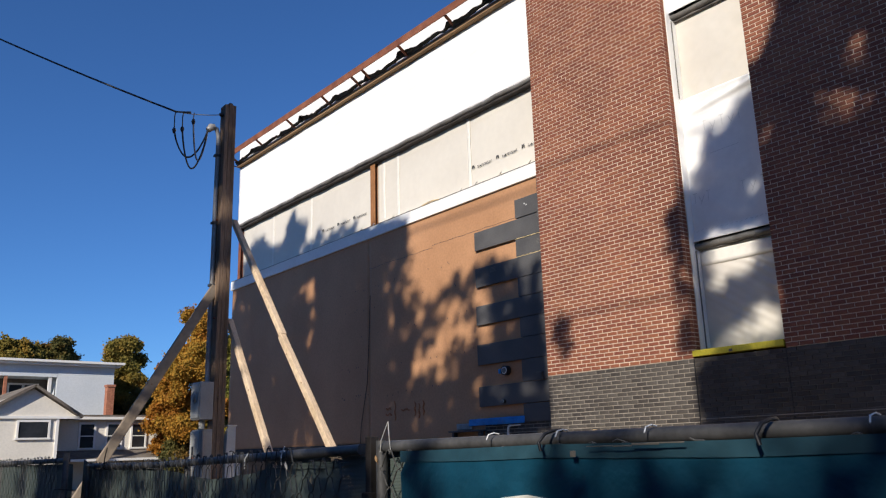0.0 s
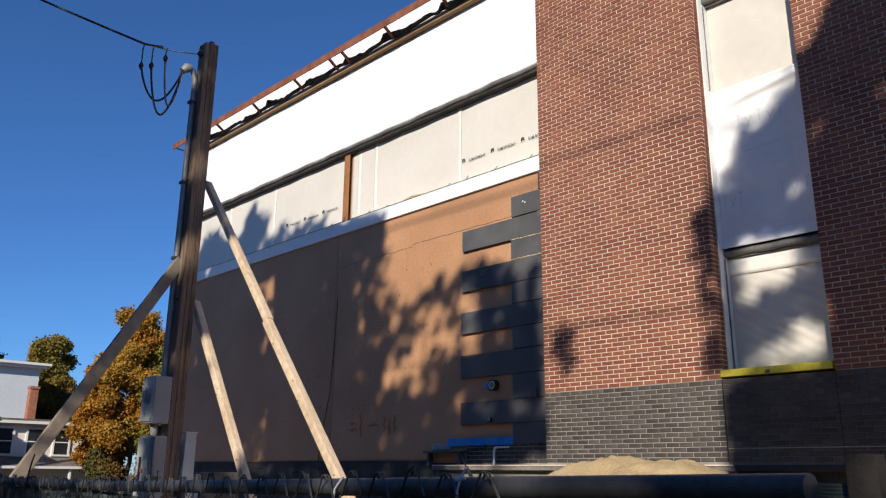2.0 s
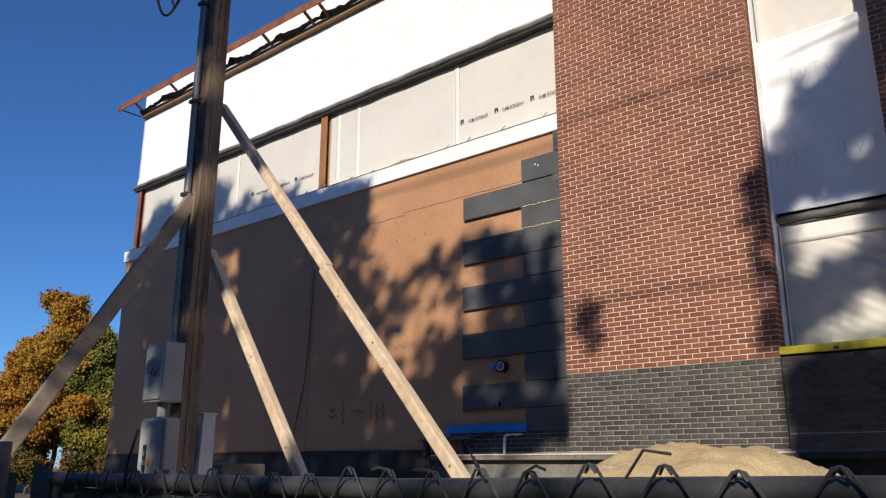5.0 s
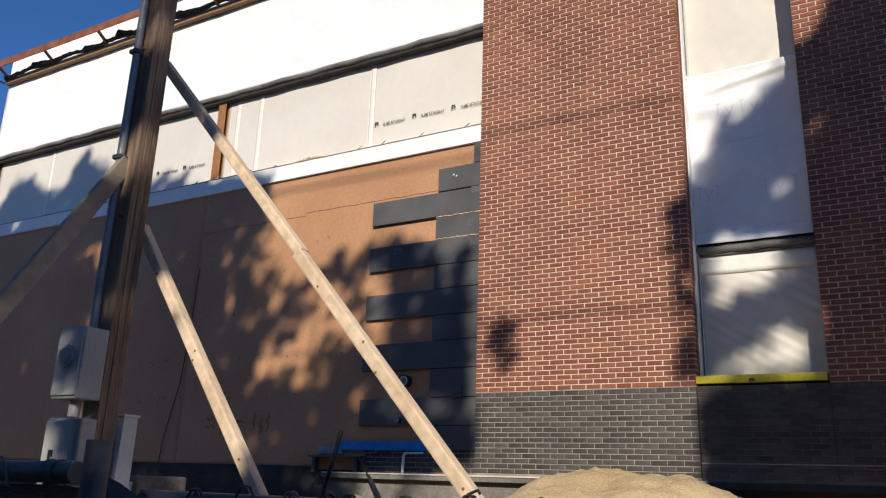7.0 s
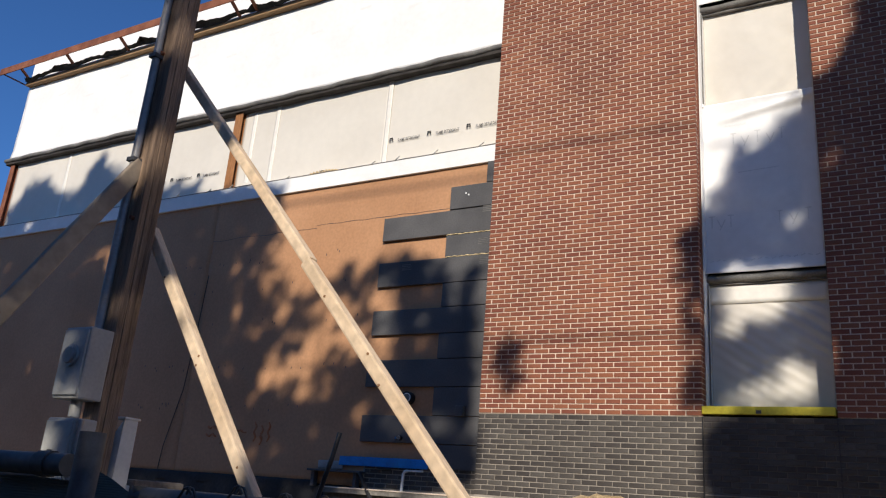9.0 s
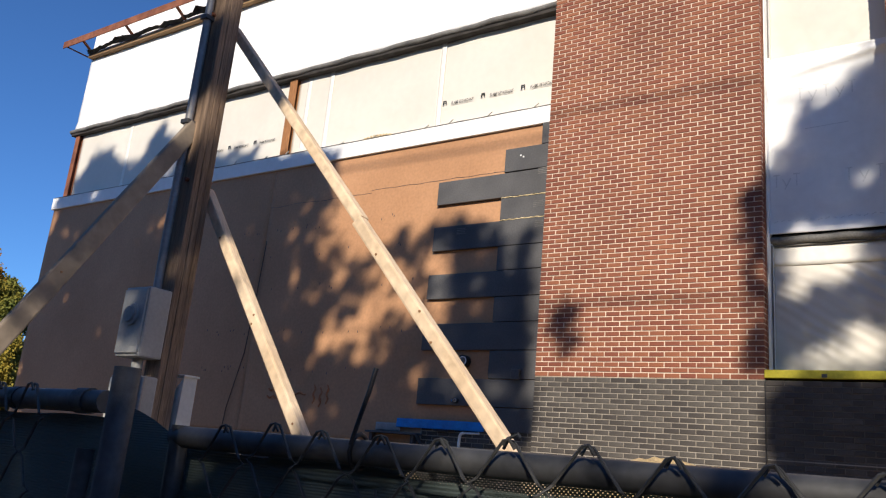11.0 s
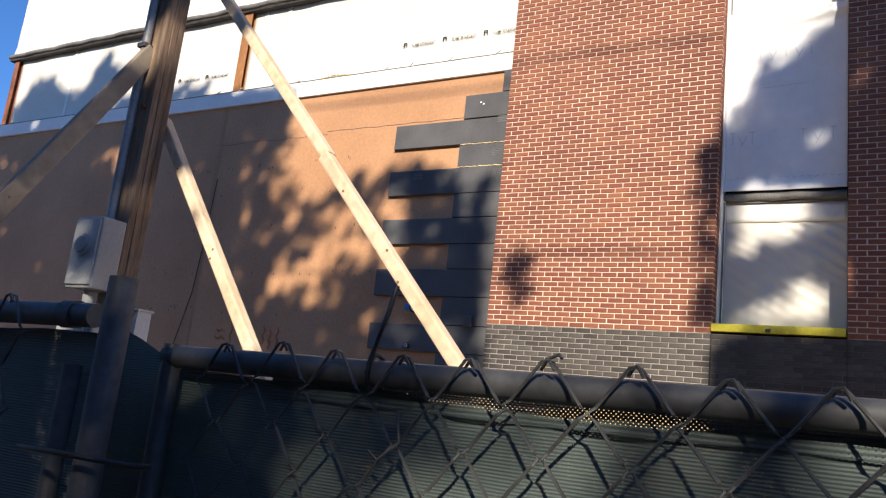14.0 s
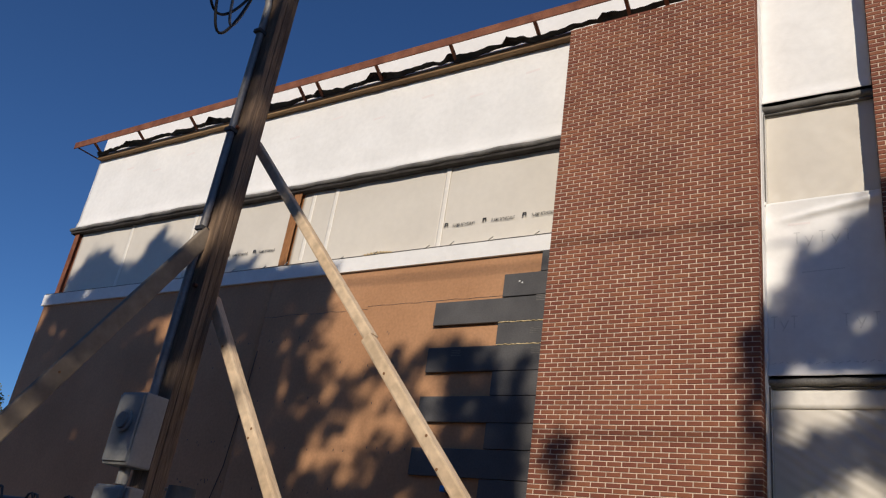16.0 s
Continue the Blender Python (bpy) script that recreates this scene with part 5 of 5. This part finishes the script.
rows += dapple(6.9, 7.3, 2.9, 5.7, lambda y, z: 1.0 if y < 7.02 + 0.13 * math.exp(-((z - 4.8) / 0.5) ** 2) + 0.12 * noise.noise((1, z * 1.5, 2)) else -1, step=0.12, seed=2.0, dens=2.2)
rows += dapple(5.55, 7.05, 3.0, 4.72, on_bay, step=0.17, seed=6.0, dens=1.8) + dapple(5.55, 7.05, 4.72, 7.1, on_bay, step=0.14, seed=6.0, dens=2.2) + dapple(2.5, 5.5, 2.8, 9.0, on_pier, seed=7.0, dens=5.0) + dapple(2.2, 6.9, 1.3, 2.8, lambda y, z: 1.0, seed=9.0, dens=8.0)
b2 = shade_blobs(rows, 15.5, 3)
b2 += [(-5.9, y, 5.85, 0.3, 0.35, 0.35, 60) for y in (-5.2, -4.6, -4.0)] + [(-5.9, -2.95, 5.5, 0.8, 0.5, 0.35, 150), (-5.9, -2.35, 5.5, 0.8, 0.35, 0.35, 200)]
crown("crown", b2, 0.13, M_LEAF_Y, t2, 4, 0.12, 1.2, 3)
limbs("limbs", (-5.6, -3.6, 0), (-5.6, -3.3, 7.5), [b[:3] for b in b2[2:11] + b2[11::40]], 0.21, M_BARK, t2)


def far_tree(x, y, h, w, material, seed, label):
    t = thing("tree", (x, y, 0), label, "tree", "autumn trees")
    rng = random.Random(seed)
    blobs = []
    for k in range(64):
        a = rng.uniform(0, 6.28)
        q = rng.random()
        zz = h * (0.26 + 0.66 * q)
        rr = w * (0.88 - 0.9 * max(0, q - 0.4)) * rng.random() ** 0.4
        s = w * rng.uniform(0.13, 0.27)
        blobs.append((x + rr * math.cos(a), y + rr * math.sin(a), zz, s, s, s * 0.75, int(2600 * (s / w) ** 2 * 10)))
    blobs.append((x, y, h * 0.56, w * 0.42, w * 0.42, h * 0.28, 5000))
    crown("crown", blobs, 0.15 + 0.002 * max(0, y - 50), material, t, seed, 0.3)
    limbs("limbs", (x, y, 0), (x + 0.2, y, h * 0.35), [b[:3] for b in blobs[:7]], w * 0.06, M_BARK, t)


far_tree(20.9, 48.5, 11.5, 2.4, M_LEAF_O, 21, "tall maple with bright orange autumn leaves")
far_tree(19.9, 50.0, 8.6, 1.7, M_LEAF_O, 28, "lower orange maple beside the house wing")
far_tree(22.3, 47.4, 9.4, 1.6, M_LEAF_Y, 22, "slim yellow-green tree beside the maple")
far_tree(20.2, 49.2, 3.4, 1.0, M_LEAF_G, 31, "low olive shrub at the end of the house wing")
far_tree(23.0, 47.2, 4.6, 1.7, M_LEAF_G, 32, "low green shrub behind the corner of the building")
far_tree(20.6, 62.0, 11.4, 2.4, M_LEAF_R, 23, "olive and rust tree behind the houses")
far_tree(17.4, 80.0, 13.2, 4.2, M_LEAF_R, 24, "rust-tipped olive tree above the flat roof")
far_tree(20.4, 80.0, 13.6, 3.6, M_LEAF_G, 25, "dull green tree with rusty tips above the flat roof")
far_tree(12.0, 80.0, 12.6, 3.8, M_LEAF_G, 29, "dull olive tree behind the flat-roofed house")
far_tree(22.0, 60.0, 6.8, 2.6, M_LEAF_G, 26, "dark green tree filling the gap between houses")
far_tree(24.5, 52.0, 10.0, 2.6, M_LEAF_Y, 27, "yellow-green tree further behind the building")


# ---- overhead lines along the street ----
lines = thing("utility_lines", (-4.0, -30, 0), "two black overhead utility lines on timber poles along the street", "cable")
for z in (15.3, 12.42):
    tube("line", [(-4.0, y, z + 0.0006 * y * y - (0.016 * (y + 1) if z < 13 else 0)) for y in range(-30, 41, 5)], 0.021, M_BLACK, lines, 6)
for y in (-30, 40):
    tube("line_pole", [(-4.0, y, -0.2), (-4.0, y, 16.2)], 0.16, M_POLE, lines, 10)


# ---- neighbouring houses ----
def siding(name, x0, x1, y, z0, z1, step, material, parent):
    verts, faces = [], []
    z = z0
    while z < z1 - 0.01:
        top = min(z + step, z1)
        a = len(verts)
        verts += [(x0, y - 0.005, z), (x1, y - 0.005, z), (x1, y, top), (x0, y, top), (x0, y + 0.1, z), (x1, y + 0.1, z)]
        faces += [(a, a + 1, a + 2, a + 3), (a, a + 4, a + 5, a + 1)]
        z = top
    return raw(name, verts, faces, material, parent)


def house_window(x, y, z, w, h, parent, sash=True):
    win = part("window", boxes((x - w / 2 - 0.11, x - w / 2, y - 0.09, y, z - 0.08, z + h + 0.12), (x + w / 2, x + w / 2 + 0.11, y - 0.09, y, z - 0.08, z + h + 0.12), (x - w / 2, x + w / 2, y - 0.09, y, z + h, z + h + 0.12),
                               (x - w / 2 - 0.15, x + w / 2 + 0.15, y - 0.13, y, z - 0.10, z)), M_TRIMW, parent, "white sash window frame")
    part("pane", boxes((x - w / 2, x + w / 2, y - 0.045, y - 0.035, z, z + h)), M_GLASS, win, "dark glass")
    if sash:
        part("sash_bar", boxes((x - w / 2, x + w / 2, y - 0.07, y - 0.046, z + h / 2 - 0.03, z + h / 2 + 0.03)), M_TRIMW, win)


h1 = thing("house", (17, 53, 0), "cream clapboard house wing with sash windows and porch roof", "house")
part("wall", boxes((13.2, 20.45, 52.02, 60, 0, 4.05)), M_CLAP_W, h1)
siding("siding", 13.2, 20.45, 52.0, 2.1, 4.05, 0.13, M_CLAP_W, h1)
part("roof", boxes((13.0, 20.75, 51.6, 60.2, 4.05, 4.25), (13.3, 20.6, 51.8, 60, 4.25, 4.35)), M_SHINGLE, h1, "dark low-pitched roof")
part("eave", boxes((13.0, 20.8, 51.55, 51.62, 4.06, 4.22)), M_TRIMW, h1)
for x in (15.4, 17.0, 18.5):
    house_window(x, 52.0, 2.40, 0.78, 1.38, h1)
bm = bmesh.new()
vs = [bm.verts.new(p) for p in ((13.6, 50.2, 1.72), (21.1, 50.2, 1.72), (20.4, 52.0, 2.25), (13.6, 52.0, 2.25), (13.6, 50.2, 1.62), (21.1, 50.2, 1.62), (20.4, 52.0, 2.1), (13.6, 52.0, 2.1))]
for f in ((0, 1, 2, 3), (7, 6, 5, 4), (0, 4, 5, 1), (1, 5, 6, 2), (3, 7, 4, 0)):
    bm.faces.new([vs[i] for i in f])
part("porch_roof", bm, M_SHINGLE, h1, "brown shingled porch roof")
part("porch_fascia", boxes((13.6, 21.12, 50.15, 50.2, 1.60, 1.74)), M_TRIMW, h1)
for x in (13.8, 16.2, 18.6, 20.9):
    part("porch_post", boxes((x - 0.06, x + 0.06, 50.3, 50.42, 0, 1.62)), M_TRIMW, h1)
part("chimney", boxes((17.05, 17.5, 54.0, 54.5, 4.2, 6.25), (17.0, 17.55, 53.95, 54.55, 6.25, 6.4)), M_CHIM, h1, "red brick chimney")

h2 = thing("house", (11, 57, 0), "pale blue flat-roofed three-storey house with an open porch", "house")
part("wall", boxes((14.6, 18.2, 56.5, 68, 0, 7.75)), M_CLAP_B, h2)
siding("siding", 14.62, 18.2, 56.48, 3.0, 7.75, 0.16, M_CLAP_B, h2)
# dark brown stands in for the shade inside the open porch
part("porch_back", boxes((4.0, 14.6, 58.5, 68, 0, 7.75)), M_SHINGLE, h2, "back wall of the porch, coloured brown to stand for shade")
part("porch_header", boxes((4.0, 14.62, 56.5, 58.5, 7.0, 7.75)), M_CLAP_B, h2)
part("porch_floor", boxes((4.0, 14.62, 56.5, 58.5, 4.4, 4.65)), M_TRIMW, h2)
part("roof", boxes((3.6, 18.5, 56.1, 68, 7.75, 7.9), (3.4, 18.7, 55.9, 68.2, 7.9, 8.05)), M_TRIMW, h2, "white flat roof edge")
for x in (9.2, 11.6, 14.2):
    part("porch_post", boxes((x - 0.09, x + 0.09, 56.55, 56.75, 4.65, 7.0)), M_CHIM if x == 11.6 else M_TRIMW, h2)
for k in range(40):
    x = 6.5 + k * 0.2
    part("baluster", boxes((x - 0.03, x + 0.03, 56.6, 56.66, 4.65, 5.5)), M_TRIMW, h2)
part("porch_rail", boxes((4.0, 14.5, 56.57, 56.69, 5.5, 5.6)), M_TRIMW, h2)
for x in (10.2, 12.6, 13.5):
    house_window(x, 58.5, 5.1, 0.75, 1.5, h2)

h3 = thing("house", (11, 50, 0), "cream gabled house with a brown roof", "house")
part("wall", boxes((7.8, 13.0, 49.3, 58, 0, 4.0)), M_CLAP_W, h3)
siding("siding", 7.8, 13.0, 49.28, 0.5, 4.0, 0.13, M_CLAP_W, h3)
bm = bmesh.new()
vs = [bm.verts.new(p) for p in ((8.0, 49.25, 4.1), (14.0, 49.25, 4.1), (11.6, 49.25, 5.62), (8.0, 49.45, 4.1), (14.0, 49.45, 4.1), (11.6, 49.45, 5.62))]
for f in ((0, 1, 2), (5, 4, 3), (0, 3, 4, 1), (1, 4, 5, 2), (2, 5, 3, 0)):
    bm.faces.new([vs[i] for i in f])
part("gable", bm, M_CLAP_W, h3)
bm = bmesh.new()
beam(bm, (14.25, 53.4, 4.08), (11.58, 53.4, 5.80), 0.14, 9.0, (0, 1, 0), bevel=0)
beam(bm, (11.62, 53.4, 5.80), (8.0, 53.4, 3.6), 0.14, 9.0, (0, 1, 0), bevel=0)
part("roof", bm, M_SHINGLE, h3)
part("gable_trim", boxes((7.9, 14.2, 49.15, 49.26, 3.98, 4.12)), M_TRIMW, h3)
house_window(11.75, 49.28, 2.95, 1.5, 0.85, h3, False)
part("corner_board", boxes((12.9, 13.05, 49.2, 49.35, 0.3, 4.0)), M_TRIMW, h3)


# ---- bricks: nearest as single pieces, the rest joined ----
COURSE, LEN, HGT, DEP = 0.0677, 0.2027, 0.0538, 0.09


def brick_mesh(name, ly, material):
    e = 0.0025
    y, z = ly / 2, HGT / 2
    v = [(0, -y + e, -z + e), (0, y - e, -z + e), (0, y - e, z - e), (0, -y + e, z - e), (e, -y, -z), (e, y, -z), (e, y, z), (e, -y, z), (DEP, -y, -z), (DEP, y, -z), (DEP, y, z), (DEP, -y, z)]
    f = [(3, 2, 1, 0)]
    for a, b in ((0, 4), (4, 8)):
        for k in range(4):
            q = (k + 1) % 4
            f.append((a + k, a + q, b + q, b + k))
    me = bpy.data.meshes.new(name)
    me.from_pydata(v, [], f)
    me.update()
    me.materials.append(material)
    return me


FULL = brick_mesh("brick", LEN - 0.0145, M_BRICK)
HALF = brick_mesh("half_brick", LEN / 2 - 0.0145, M_BRICK)


DFULL = brick_mesh("dark_brick", LEN - 0.012, M_DARKBRICK)
DHALF = brick_mesh("dark_half_brick", LEN / 2 - 0.012, M_DARKBRICK)
RAWS = {}
for me in (FULL, HALF):
    RAWS[me.name] = [tuple(v.co) for v in me.vertices]
FACES = [tuple(p.vertices) for p in FULL.polygons]


def lay(parent, face_x, y0, n, z0, z1, material, single, seed, start_half=0):
    rng = random.Random(seed)
    verts, faces = [], []
    courses = int(round((z1 - z0) / COURSE))
    for c in range(courses):
        z = z0 + (c + 0.5) * COURSE
        off = (c + start_half) % 2
        pieces = [(y0 + (i + 0.5) * LEN, 1) for i in range(n)] if not off else [(y0 + LEN * 0.25, 0)] + [(y0 + (i + 1) * LEN, 1) for i in range(n - 1)] + [(y0 + (n - 0.25) * LEN, 0)]
        for y, full in pieces:
            x = face_x + rng.uniform(-0.0014, 0.0014)
            y += rng.uniform(-0.0015, 0.0015)
            zz = z + rng.uniform(-0.001, 0.001)
            if single and single[0] <= z < single[1]:
                ob = new("brick", (FULL if full else HALF) if material is M_BRICK else (DFULL if full else DHALF))
                ob.location = (x, y, zz)
                hang(ob, parent)
            else:
                a = len(verts)
                for vx, vy, vz in RAWS[(FULL if full else HALF).name]:
                    verts.append((x + vx, y + vy, zz + vz))
                faces += [tuple(a + k for k in f) for f in FACES]
    if verts:
        tagged(raw("brickwork", verts, faces, material, parent), kind="stuff")


def reveal(parent, y, x0, x1, z0, z1, material, seed):
    """brick ends and stretchers on a face that looks towards -y"""
    rng = random.Random(seed)
    verts, faces = [], []
    for c in range(int(round((z1 - z0) / COURSE))):
        z = z0 + (c + 0.5) * COURSE
        cuts = [x0, x1]
        for a, b in zip(cuts, cuts[1:]):
            a, b = a + 0.005, b - 0.005
            h = HGT / 2
            k = len(verts)
            o = rng.uniform(-0.001, 0.001)
            verts += [(a, y + o, z - h), (b, y + o, z - h), (b, y + o, z + h), (a, y + o, z + h), (a, y + 0.03, z - h), (b, y + 0.03, z - h), (b, y + 0.03, z + h), (a, y + 0.03, z + h)]
            faces += [tuple(k + q for q in f) for f in ((0, 1, 2, 3), (0, 4, 5, 1), (1, 5, 6, 2), (2, 6, 7, 3), (3, 7, 4, 0))]
    tagged(raw("reveal_brickwork", verts, faces, material, parent), kind="stuff")


N = 15
lay(pier_1, PX, 6.96, N, 2.822, 10.86, M_BRICK, (2.82, 4.17), 31)
reveal(pier_1, 6.96, PX + 0.095, 11.20, 2.822, 10.86, M_BRICK, 32)
lay(pier_2, PX, 5.50 - N * LEN, N, 2.822, 10.86, M_BRICK, (2.82, 4.1), 33)
lay(base_wall, PX, 10.0 - N * LEN, N, 1.735, 2.816, M_DARKBRICK, (1.7, 2.9), 34)
lay(base_bay, PX, 10.0 - 37 * LEN, 37 - N, 1.735, 2.816, M_DARKBRICK, (2.35, 2.9), 36, 1)
lay(base_recess, RX - 0.04, 10.0, 10, 1.735, 2.07, M_DARKBRICK, None, 35)
for y in (6.965, 5.495):
    part("control_joint", boxes((PX - 0.0035, PX + 0.02, y - 0.006, y + 0.006, 1.74, 2.815)), M_BLACK, base_wall, "black control joint")
